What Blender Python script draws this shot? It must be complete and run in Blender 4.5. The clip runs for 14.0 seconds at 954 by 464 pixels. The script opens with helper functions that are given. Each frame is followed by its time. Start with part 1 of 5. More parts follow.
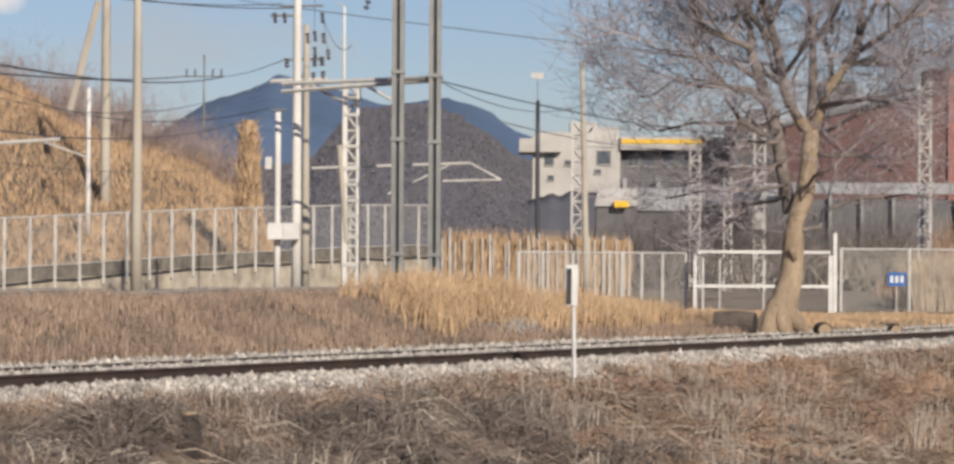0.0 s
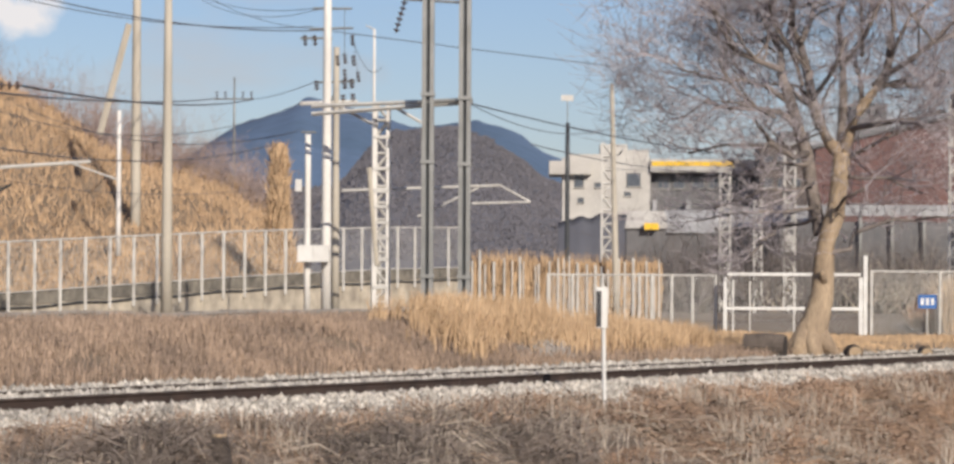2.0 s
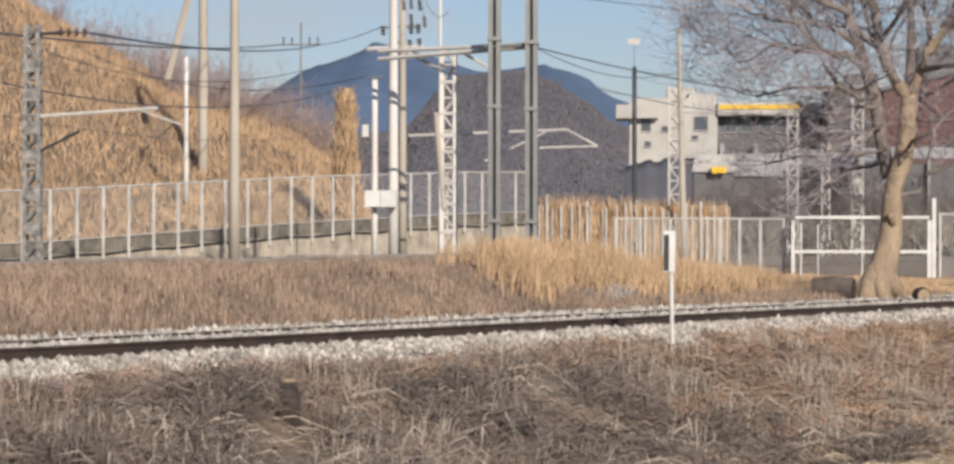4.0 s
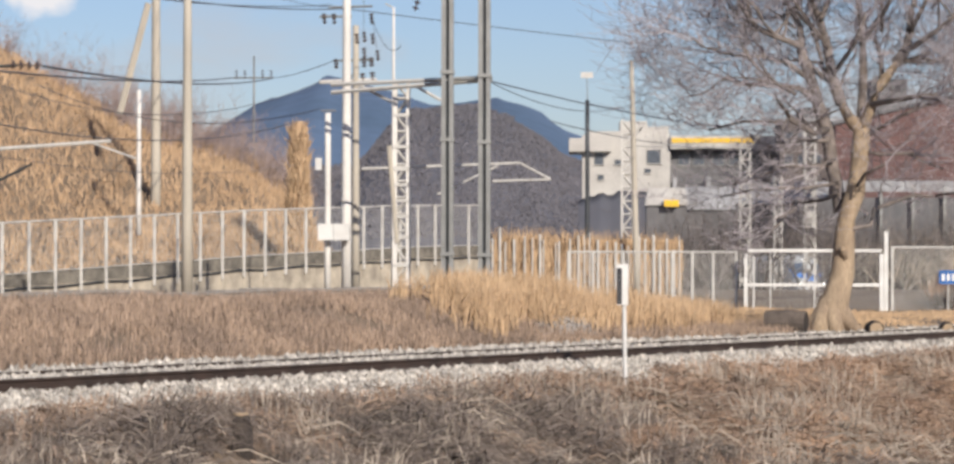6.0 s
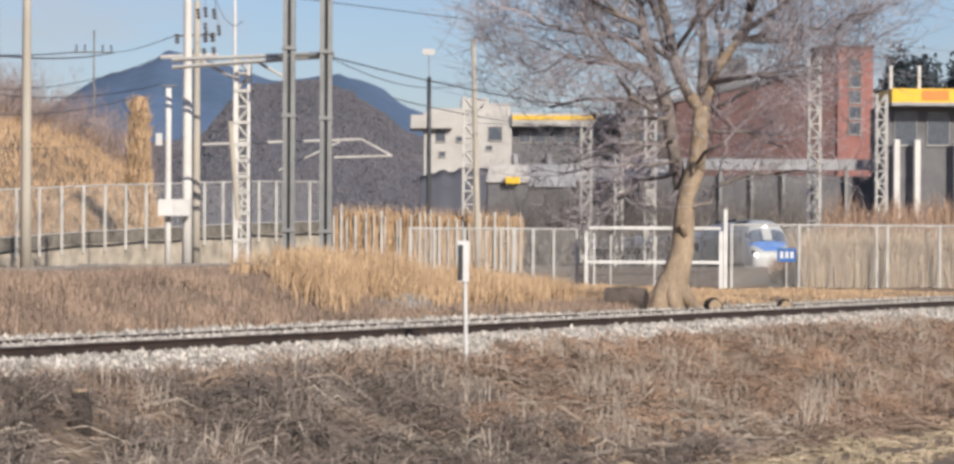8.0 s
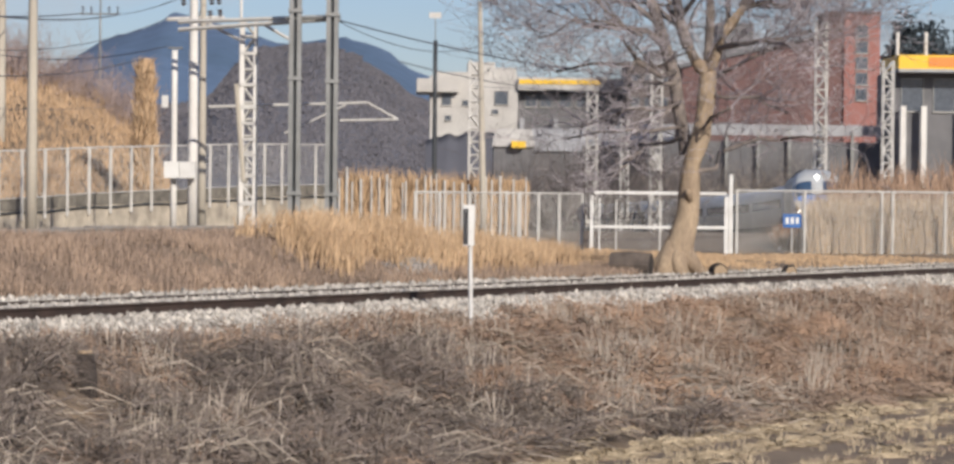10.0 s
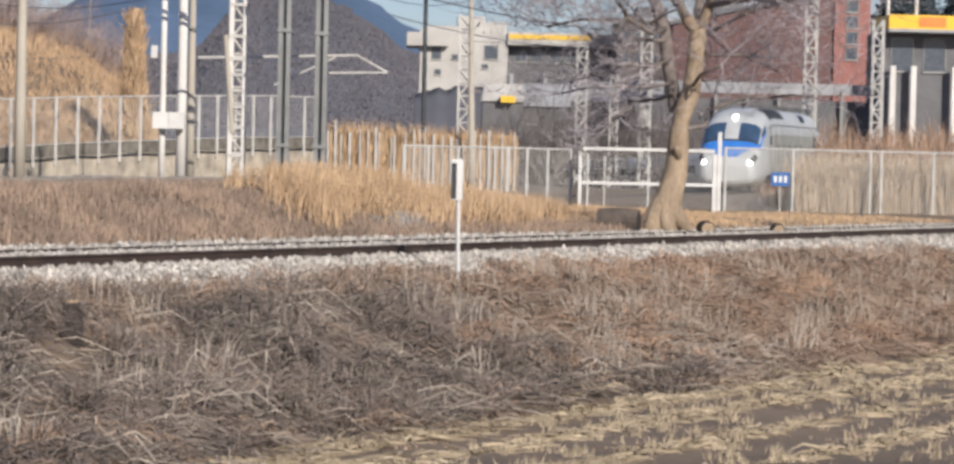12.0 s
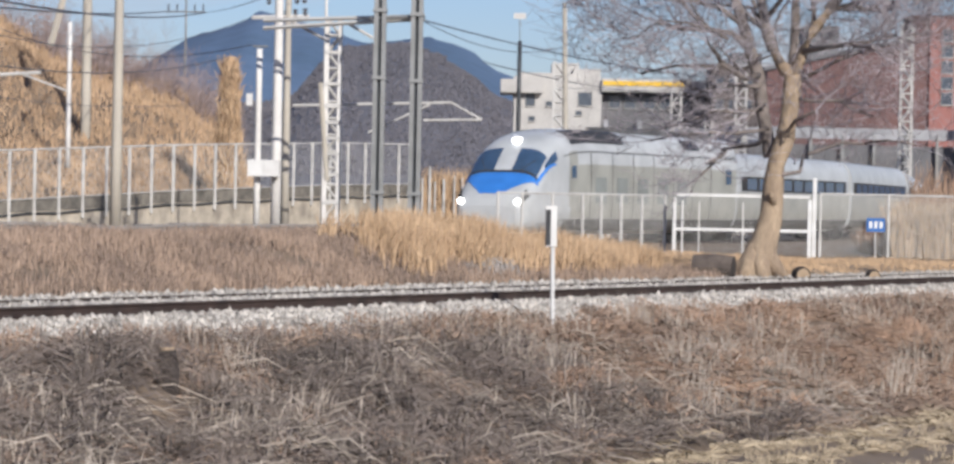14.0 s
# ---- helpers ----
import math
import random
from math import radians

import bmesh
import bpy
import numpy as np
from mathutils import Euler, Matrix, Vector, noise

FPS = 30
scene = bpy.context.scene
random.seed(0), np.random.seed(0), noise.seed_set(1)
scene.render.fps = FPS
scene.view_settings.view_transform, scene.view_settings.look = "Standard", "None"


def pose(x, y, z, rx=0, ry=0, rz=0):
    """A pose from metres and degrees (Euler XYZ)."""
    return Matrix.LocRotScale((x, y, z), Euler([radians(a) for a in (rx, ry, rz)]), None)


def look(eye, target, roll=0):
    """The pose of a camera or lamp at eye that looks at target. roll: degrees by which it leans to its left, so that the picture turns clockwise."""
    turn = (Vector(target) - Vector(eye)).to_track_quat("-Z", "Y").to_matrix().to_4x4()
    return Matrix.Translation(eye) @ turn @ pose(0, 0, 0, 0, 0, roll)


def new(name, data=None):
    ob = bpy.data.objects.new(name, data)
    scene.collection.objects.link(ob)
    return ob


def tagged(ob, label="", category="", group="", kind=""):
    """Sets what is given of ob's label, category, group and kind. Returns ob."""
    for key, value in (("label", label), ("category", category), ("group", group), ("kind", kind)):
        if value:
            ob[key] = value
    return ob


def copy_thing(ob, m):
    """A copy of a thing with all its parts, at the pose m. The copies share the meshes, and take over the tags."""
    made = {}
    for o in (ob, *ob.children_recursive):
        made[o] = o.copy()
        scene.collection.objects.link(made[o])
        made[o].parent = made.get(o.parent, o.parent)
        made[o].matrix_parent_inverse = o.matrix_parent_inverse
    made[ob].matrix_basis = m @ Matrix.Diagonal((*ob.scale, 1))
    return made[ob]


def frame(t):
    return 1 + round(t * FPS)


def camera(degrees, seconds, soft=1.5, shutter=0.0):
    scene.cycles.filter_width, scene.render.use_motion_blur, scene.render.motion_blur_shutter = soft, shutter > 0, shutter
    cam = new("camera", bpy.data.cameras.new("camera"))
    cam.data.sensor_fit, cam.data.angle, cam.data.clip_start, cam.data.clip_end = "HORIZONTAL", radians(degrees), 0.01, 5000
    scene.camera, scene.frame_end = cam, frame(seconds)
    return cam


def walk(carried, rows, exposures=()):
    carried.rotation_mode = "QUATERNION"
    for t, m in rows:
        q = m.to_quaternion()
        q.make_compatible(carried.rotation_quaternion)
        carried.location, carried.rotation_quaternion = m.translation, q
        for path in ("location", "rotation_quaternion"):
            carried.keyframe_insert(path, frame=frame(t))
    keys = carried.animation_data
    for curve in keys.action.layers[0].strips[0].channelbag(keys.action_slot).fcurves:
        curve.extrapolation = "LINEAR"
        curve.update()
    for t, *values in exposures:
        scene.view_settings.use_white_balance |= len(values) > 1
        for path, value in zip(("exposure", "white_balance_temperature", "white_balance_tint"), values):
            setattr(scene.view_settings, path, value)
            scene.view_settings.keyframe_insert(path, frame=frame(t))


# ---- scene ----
cam = camera(18.0, 14.0, soft=3.0)
EYE = 1.4
# seconds, pitch, roll, yaw: a zoomed hand-held camera that turns on the spot
ROWS = [
    (0.0, 0.573, -0.317, 0.423),
    (0.5, 0.972, -0.482, 0.353),
    (1.0, 1.544, -0.063, 0.692),
    (1.5, 1.384, -0.047, 0.886),
    (2.0, 0.994, -0.321, 0.991),
    (2.5, 1.352, -0.279, 1.691),
    (3.0, 0.646, -0.115, 2.418),
    (3.2, 0.425, -0.083, 2.248),
    (5.3, -0.246, -0.016, 2.322),
    (5.5, 0.327, -0.140, 1.775),
    (6.0, 0.569, -0.066, 1.379),
    (6.5, 0.580, -0.000, -0.000),
    (7.0, 0.546, 0.008, -1.043),
    (7.5, 0.728, 0.102, -1.144),
    (8.0, 0.131, -0.243, -1.641),
    (10.3, -0.556, -0.645, -1.474),
    (10.5, -0.504, -0.624, -1.363),
    (11.0, -0.742, -1.124, -1.687),
    (11.5, -0.383, -1.453, -2.271),
    (12.0, -1.418, -1.313, -1.755),
    (12.5, -1.487, -1.759, -1.485),
    (13.0, -0.980, -1.475, -1.052),
    (13.5, -0.548, -1.476, -0.575),
    (14.0, -0.567, -1.145, 0.037),
]
walk(cam, [(t, pose(0, 0, EYE, 90 + pitch, roll, yaw)) for t, pitch, roll, yaw in ROWS],
     exposures=[(0.0, -0.08, 6680, 10), (1.0, 0.06, 6650, 10), (2.5, 0.04, 6600, 10), (3.0, -0.03, 6620, 10), (5.5, 0.10, 6500, 10), (6.5, 0.12, 6440, 10), (8.0, 0.10, 6400, 10), (11.0, -0.02, 6380, 10), (12.5, 0.10, 6200, 10), (14.0, 0.08, 5960, 10)])

# ---- light ----
SUN_EL, SUN_AZ = 26.0, 156.0   # degrees above the ground; clockwise from straight ahead: behind, to the right
world = bpy.data.worlds.new("world")
scene.world = world
world.use_nodes = True
wn, wl = world.node_tree.nodes, world.node_tree.links
wn.clear()
w_out, w_bg, w_sky = wn.new("ShaderNodeOutputWorld"), wn.new("ShaderNodeBackground"), wn.new("ShaderNodeTexSky")
w_sky.sky_type, w_sky.sun_disc = "NISHITA", False
w_sky.sun_elevation, w_sky.sun_rotation = radians(SUN_EL), radians(SUN_AZ)
w_sky.air_density, w_sky.dust_density, w_sky.ozone_density = 1.0, 0.4, 4.0
w_co, w_map, w_noise, w_ramp, w_mix = (wn.new("ShaderNodeTexCoord"), wn.new("ShaderNodeMapping"), wn.new("ShaderNodeTexNoise"),
                                       wn.new("ShaderNodeValToRGB"), wn.new("ShaderNodeMixRGB"))
w_map.inputs["Scale"].default_value = (5.0, 5.0, 13.0)
w_map.inputs["Location"].default_value = (0.35, 0.0, 0.2)
w_noise.inputs["Scale"].default_value, w_noise.inputs["Detail"].default_value = 1.6, 6.0
w_ramp.color_ramp.elements[0].position, w_ramp.color_ramp.elements[1].position = 0.50, 0.72
w_mix.inputs["Color2"].default_value = (6.5, 6.3, 6.4, 1)
wl.new(w_co.outputs["Generated"], w_map.inputs["Vector"])
wl.new(w_map.outputs["Vector"], w_noise.inputs["Vector"])
wl.new(w_noise.outputs["Fac"], w_ramp.inputs["Fac"])
wl.new(w_ramp.outputs["Color"], w_mix.inputs["Fac"])
w_tint = wn.new("ShaderNodeMixRGB")
w_tint.blend_type = "MULTIPLY"
w_tint.inputs["Fac"].default_value, w_tint.inputs["Color2"].default_value = 1.0, (1.0, 0.955, 1.10, 1)
wl.new(w_sky.outputs["Color"], w_tint.inputs["Color1"])
wl.new(w_tint.outputs["Color"], w_mix.inputs["Color1"])
# one bright cumulus low in the sky, ragged by noise
w_m2, w_n2, w_add, w_len, w_r2, w_mix2 = (wn.new("ShaderNodeMapping"), wn.new("ShaderNodeTexNoise"), wn.new("ShaderNodeVectorMath"),
                                          wn.new("ShaderNodeVectorMath"), wn.new("ShaderNodeValToRGB"), wn.new("ShaderNodeMixRGB"))
w_m2.inputs["Location"].default_value, w_m2.inputs["Scale"].default_value = (0.165 * 62 - 0.8, -0.98 * 4 - 0.8, -0.087 * 105 - 0.8), (62, 4, 105)
w_n2.inputs["Scale"].default_value, w_n2.inputs["Detail"].default_value = 75.0, 5.0
w_add.operation, w_len.operation = "MULTIPLY_ADD", "LENGTH"
w_add.inputs[1].default_value = (1.6, 1.6, 1.6)
wl.new(w_co.outputs["Generated"], w_m2.inputs["Vector"])
wl.new(w_co.outputs["Generated"], w_n2.inputs["Vector"])
wl.new(w_n2.outputs["Color"], w_add.inputs[0])
wl.new(w_m2.outputs["Vector"], w_add.inputs[2])
wl.new(w_add.outputs[0], w_len.inputs[0])
wl.new(w_len.outputs["Value"], w_r2.inputs["Fac"])
w_r2.color_ramp.elements[0].color, w_r2.color_ramp.elements[1].color = (1, 1, 1, 1), (0, 0, 0, 1)
w_r2.color_ramp.elements[0].position, w_r2.color_ramp.elements[1].position = 0.55, 1.0
w_mix2.inputs["Color2"].default_value = (10.0, 9.8, 10.0, 1)
wl.new(w_r2.outputs["Color"], w_mix2.inputs["Fac"])
wl.new(w_mix.outputs["Color"], w_mix2.inputs["Color1"])
wl.new(w_mix2.outputs["Color"], w_bg.inputs["Color"])
w_bg.inputs["Strength"].default_value = 0.080
wl.new(w_bg.outputs["Background"], w_out.inputs["Surface"])
sun = new("sun", bpy.data.lights.new("sun", "SUN"))
sun.data.energy, sun.data.angle, sun.data.color = 4.5, radians(0.6), (1.0, 0.915, 0.80)
_a, _e = radians(SUN_AZ), radians(SUN_EL)
sun.matrix_world = look((math.sin(_a) * math.cos(_e) * 300, math.cos(_a) * math.cos(_e) * 300, math.sin(_e) * 300), (0, 0, 0))

# ---- materials ----
def mat(name, color, color2=None, rough=0.8, scale=2.0, fine=30.0, metal=0.0, bump=0.2, vary=0.25, stretch=(1, 1, 1), emit=0.0, per_piece=0.0):
    """Two scales of noise between two colours, fine relief, and an optional shift of brightness from piece to piece."""
    m = bpy.data.materials.new(name)
    m.use_nodes = True
    nt = m.node_tree
    bsdf = nt.nodes["Principled BSDF"]
    color2 = color2 or tuple(c * (1 - vary) for c in color)
    co, mp = nt.nodes.new("ShaderNodeTexCoord"), nt.nodes.new("ShaderNodeMapping")
    mp.inputs["Scale"].default_value = stretch
    nt.links.new(co.outputs["Object"], mp.inputs["Vector"])
    n1, n2 = nt.nodes.new("ShaderNodeTexNoise"), nt.nodes.new("ShaderNodeTexNoise")
    n1.inputs["Scale"].default_value, n1.inputs["Detail"].default_value = scale, 5
    n2.inputs["Scale"].default_value, n2.inputs["Detail"].default_value = fine, 4
    for n in (n1, n2):
        nt.links.new(mp.outputs["Vector"], n.inputs["Vector"])
    ramp = nt.nodes.new("ShaderNodeValToRGB")
    ramp.color_ramp.elements[0].position, ramp.color_ramp.elements[1].position = 0.35, 0.68
    ramp.color_ramp.elements[0].color, ramp.color_ramp.elements[1].color = (*color, 1), (*color2, 1)
    nt.links.new(n1.outputs["Fac"], ramp.inputs["Fac"])
    fr = nt.nodes.new("ShaderNodeMapRange")
    fr.inputs["To Min"].default_value, fr.inputs["To Max"].default_value = 1 - vary, 1 + vary
    nt.links.new(n2.outputs["Fac"], fr.inputs["Value"])
    mul = nt.nodes.new("ShaderNodeVectorMath")
    mul.operation = "SCALE"
    nt.links.new(ramp.outputs["Color"], mul.inputs[0])
    nt.links.new(fr.outputs["Result"], mul.inputs["Scale"])
    last = mul
    if per_piece:
        geo, pr, m2 = nt.nodes.new("ShaderNodeNewGeometry"), nt.nodes.new("ShaderNodeMapRange"), nt.nodes.new("ShaderNodeVectorMath")
        m2.operation = "SCALE"
        pr.inputs["To Min"].default_value, pr.inputs["To Max"].default_value = 1 - per_piece, 1 + per_piece
        nt.links.new(geo.outputs["Random Per Island"], pr.inputs["Value"])
        nt.links.new(mul.outputs[0], m2.inputs[0])
        nt.links.new(pr.outputs["Result"], m2.inputs["Scale"])
        last = m2
    nt.links.new(last.outputs[0], bsdf.inputs["Base Color"])
    bsdf.inputs["Roughness"].default_value, bsdf.inputs["Metallic"].default_value = rough, metal
    if bump:
        b = nt.nodes.new("ShaderNodeBump")
        b.inputs["Strength"].default_value, b.inputs["Distance"].default_value = bump, 0.02
        nt.links.new(n2.outputs["Fac"], b.inputs["Height"])
        nt.links.new(b.outputs["Normal"], bsdf.inputs["Normal"])
    if emit:
        bsdf.inputs["Emission Color"].default_value, bsdf.inputs["Emission Strength"].default_value = (*color, 1), emit
    return m


STRAW = mat("straw", (0.43, 0.32, 0.20), (0.32, 0.235, 0.15), rough=0.9, scale=0.6, per_piece=0.4, bump=0)
BROWN_GRASS = mat("brown_grass", (0.365, 0.265, 0.195), (0.225, 0.167, 0.13), rough=0.9, scale=0.6, per_piece=0.45, bump=0)
RUSSET_GRASS = mat("russet_grass", (0.40, 0.265, 0.18), (0.24, 0.165, 0.12), rough=0.9, scale=0.35, per_piece=0.4, bump=0)
GREY_GRASS = mat("grey_grass", (0.215, 0.174, 0.148), (0.12, 0.098, 0.085), rough=0.9, scale=0.7, per_piece=0.45, bump=0)
GOLD_GRASS = mat("gold_grass", (0.55, 0.385, 0.235), (0.42, 0.285, 0.17), rough=0.9, scale=0.7, per_piece=0.3, bump=0)
# near-black weed colour that paints the scoop's shade
SHADE_WEED = mat("shade_weed", (0.13, 0.11, 0.095), (0.075, 0.064, 0.056), rough=0.95, scale=1.0, per_piece=0.35, bump=0)
PALE_REED = mat("pale_reed", (0.56, 0.44, 0.31), (0.44, 0.335, 0.235), rough=0.9, scale=0.5, per_piece=0.3, bump=0)
SOIL = mat("soil", (0.23, 0.17, 0.115), (0.13, 0.098, 0.07), rough=0.95, scale=0.5, fine=9, bump=0.8)
BALLAST = mat("ballast_stone", (0.52, 0.478, 0.42), (0.32, 0.295, 0.262), rough=0.9, scale=3, per_piece=0.45, bump=0.3)
RAIL_STEEL = mat("rusty_rail_steel", (0.075, 0.05, 0.04), (0.045, 0.032, 0.027), rough=0.6, metal=0.3, scale=4)
SLEEPER = mat("sleeper_concrete", (0.33, 0.30, 0.27), rough=0.9)
BARK = mat("bark", (0.43, 0.325, 0.22), (0.25, 0.185, 0.13), rough=0.95, scale=3.5, fine=22, bump=1.0, stretch=(1, 1, 0.35), vary=0.4)
TWIG = mat("twig", (0.42, 0.375, 0.385), (0.31, 0.275, 0.285), rough=0.9, scale=1, bump=0, per_piece=0.3)
DARK_WOOD = mat("dark_wood", (0.06, 0.047, 0.04), (0.03, 0.024, 0.022), rough=0.95, fine=25, bump=0.8)
OLD_BARK = mat("old_bark", (0.15, 0.12, 0.10), (0.08, 0.065, 0.055), rough=0.95, scale=4, fine=20, bump=0.8)
PALE_WOOD = mat("sawn_wood", (0.42, 0.31, 0.2), rough=0.9)
POLE = mat("pole_concrete", (0.50, 0.45, 0.37), (0.40, 0.36, 0.30), rough=0.85, scale=1.2, fine=40, stretch=(1, 1, 0.3))
WHITE_POLE = mat("pale_concrete", (0.76, 0.73, 0.68), (0.62, 0.59, 0.55), rough=0.8, scale=1.0, stretch=(1, 1, 0.3))
GREY_STEEL = mat("grey_steel", (0.30, 0.30, 0.29), (0.22, 0.22, 0.21), rough=0.5, metal=0.5, scale=1.5)
DARK_STEEL = mat("dark_steel", (0.07, 0.075, 0.08), rough=0.5, metal=0.4)
GALV = mat("galvanised_steel", (0.60, 0.58, 0.54), (0.46, 0.44, 0.41), rough=0.6, metal=0.0, scale=2)
WHITE_PAINT = mat("white_paint", (0.72, 0.71, 0.68), (0.58, 0.56, 0.53), rough=0.5, scale=1.5, vary=0.08)
WIRE = mat("wire", (0.11, 0.11, 0.125), rough=0.6, bump=0)
INSULATOR = mat("insulator", (0.10, 0.075, 0.07), rough=0.25, bump=0)
CONCRETE = mat("wall_concrete", (0.56, 0.49, 0.385), (0.30, 0.26, 0.21), rough=0.9, scale=1.6, fine=12, bump=0.5)
REED = mat("reed_mat", (0.52, 0.36, 0.21), (0.40, 0.27, 0.16), rough=0.95, scale=1.5, fine=18, stretch=(1, 1, 0.15), bump=0.8)
RENDER_WHITE = mat("white_render", (0.54, 0.515, 0.475), (0.43, 0.405, 0.375), rough=0.85, scale=0.3, fine=5)
YELLOW = mat("yellow_panel", (0.85, 0.52, 0.03), rough=0.45, vary=0.08)
# wing brick; also used as the painted shade on the tower's left face
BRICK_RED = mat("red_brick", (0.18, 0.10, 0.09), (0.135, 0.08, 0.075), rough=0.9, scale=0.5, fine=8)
DARK_BRICK = mat("dark_brick", (0.14, 0.115, 0.105), (0.095, 0.08, 0.075), rough=0.9, scale=0.5, fine=6)
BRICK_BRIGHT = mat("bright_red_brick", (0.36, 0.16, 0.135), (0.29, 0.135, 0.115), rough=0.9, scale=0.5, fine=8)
WINDOW = mat("window_glass", (0.10, 0.115, 0.14), rough=0.15, bump=0)
DARK_WALL = mat("dark_wall", (0.17, 0.165, 0.17), (0.12, 0.12, 0.125), rough=0.8, scale=0.5)
GREY_ROOF = mat("grey_roof", (0.40, 0.40, 0.41), (0.26, 0.26, 0.27), rough=0.7, scale=0.6)
# bluish grey: haze over the hill is mixed into this colour
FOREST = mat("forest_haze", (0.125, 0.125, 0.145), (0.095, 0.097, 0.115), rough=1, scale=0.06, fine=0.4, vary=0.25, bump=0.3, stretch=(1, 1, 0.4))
# the blue of distance haze is painted into the mountain's colour
MOUNTAIN = mat("mountain_haze", (0.10, 0.155, 0.25), (0.078, 0.128, 0.205), rough=1, scale=0.006, fine=0.05, bump=0.3)
STUBBLE = mat("stubble", (0.46, 0.375, 0.26), (0.33, 0.265, 0.185), rough=0.9, scale=0.6, per_piece=0.35, bump=0)
HILL_GRASS = mat("hill_grass", (0.56, 0.385, 0.235), (0.40, 0.27, 0.165), rough=0.9, scale=0.22, fine=2.0, per_piece=0.2, bump=0)
MOTTLED = mat("mottled_steel", (0.36, 0.34, 0.31), (0.10, 0.10, 0.10), rough=0.8, scale=5, vary=0.3)
PALE_STALK = mat("pale_stalk", (0.46, 0.39, 0.32), (0.33, 0.28, 0.23), rough=0.9, scale=0.5, per_piece=0.35, bump=0)
# bark darkened to include the shade of neighbouring branches
LIMB = mat("shaded_limb_bark", (0.28, 0.235, 0.21), (0.16, 0.135, 0.12), rough=0.95, scale=4, fine=25, bump=0.6, vary=0.35)
ORANGE = mat("orange_panel", (0.75, 0.25, 0.04), rough=0.5, vary=0.1)
DARK_CONCRETE = mat("stained_concrete", (0.24, 0.215, 0.175), (0.11, 0.10, 0.085), rough=0.9, scale=2.2, fine=14, bump=0.5)
# tree colour lifted and cooled to hold the same haze
FAR_TREES = mat("far_trees_haze", (0.15, 0.142, 0.158), (0.115, 0.112, 0.128), rough=1, scale=0.03, fine=0.3, per_piece=0.08, bump=0)
BRUSH = mat("brush", (0.18, 0.153, 0.142), (0.12, 0.105, 0.10), rough=1, scale=0.5, bump=0, per_piece=0.4)
PURPLE_BRUSH = mat("pale_brush", (0.43, 0.335, 0.30), (0.31, 0.24, 0.22), rough=1, scale=0.5, bump=0, per_piece=0.3)
# needle colour raised towards blue to paint in the haze
PINE = mat("hazy_pine_foliage", (0.07, 0.088, 0.10), (0.045, 0.06, 0.072), rough=1, scale=1, bump=0, per_piece=0.4)
TRAIN_WHITE = mat("train_white", (0.52, 0.53, 0.525), (0.42, 0.43, 0.425), rough=0.42, scale=1.1, vary=0.08, bump=0.03)
TRAIN_CREAM = mat("train_side", (0.38, 0.375, 0.33), (0.29, 0.285, 0.25), rough=0.35, scale=1.1, vary=0.1, bump=0.03)
TRAIN_GREY = mat("train_skirt_grey", (0.12, 0.118, 0.116), (0.075, 0.073, 0.07), rough=0.6, scale=0.8)
TRAIN_VENT = mat("train_vent", (0.27, 0.285, 0.265), (0.20, 0.21, 0.195), rough=0.6, scale=1.0)
TRAIN_BLUE = mat("train_blue", (0.05, 0.215, 0.62), (0.04, 0.18, 0.54), rough=0.35, vary=0.05, bump=0)
# blue base colour stands in for sky reflected in the glass
TRAIN_GLASS = mat("train_glass", (0.05, 0.09, 0.16), rough=0.08, bump=0)
TRAIN_DARK = mat("train_underframe", (0.035, 0.033, 0.032), rough=0.8)
LAMP_GLOW = mat("lamp_glow", (1.0, 0.97, 0.9), rough=0.3, emit=4.0, bump=0)
SIGN_BLUE = mat("sign_blue", (0.03, 0.14, 0.42), rough=0.4, bump=0)
BLACK = mat("black_paint", (0.015, 0.015, 0.02), rough=0.5, bump=0)


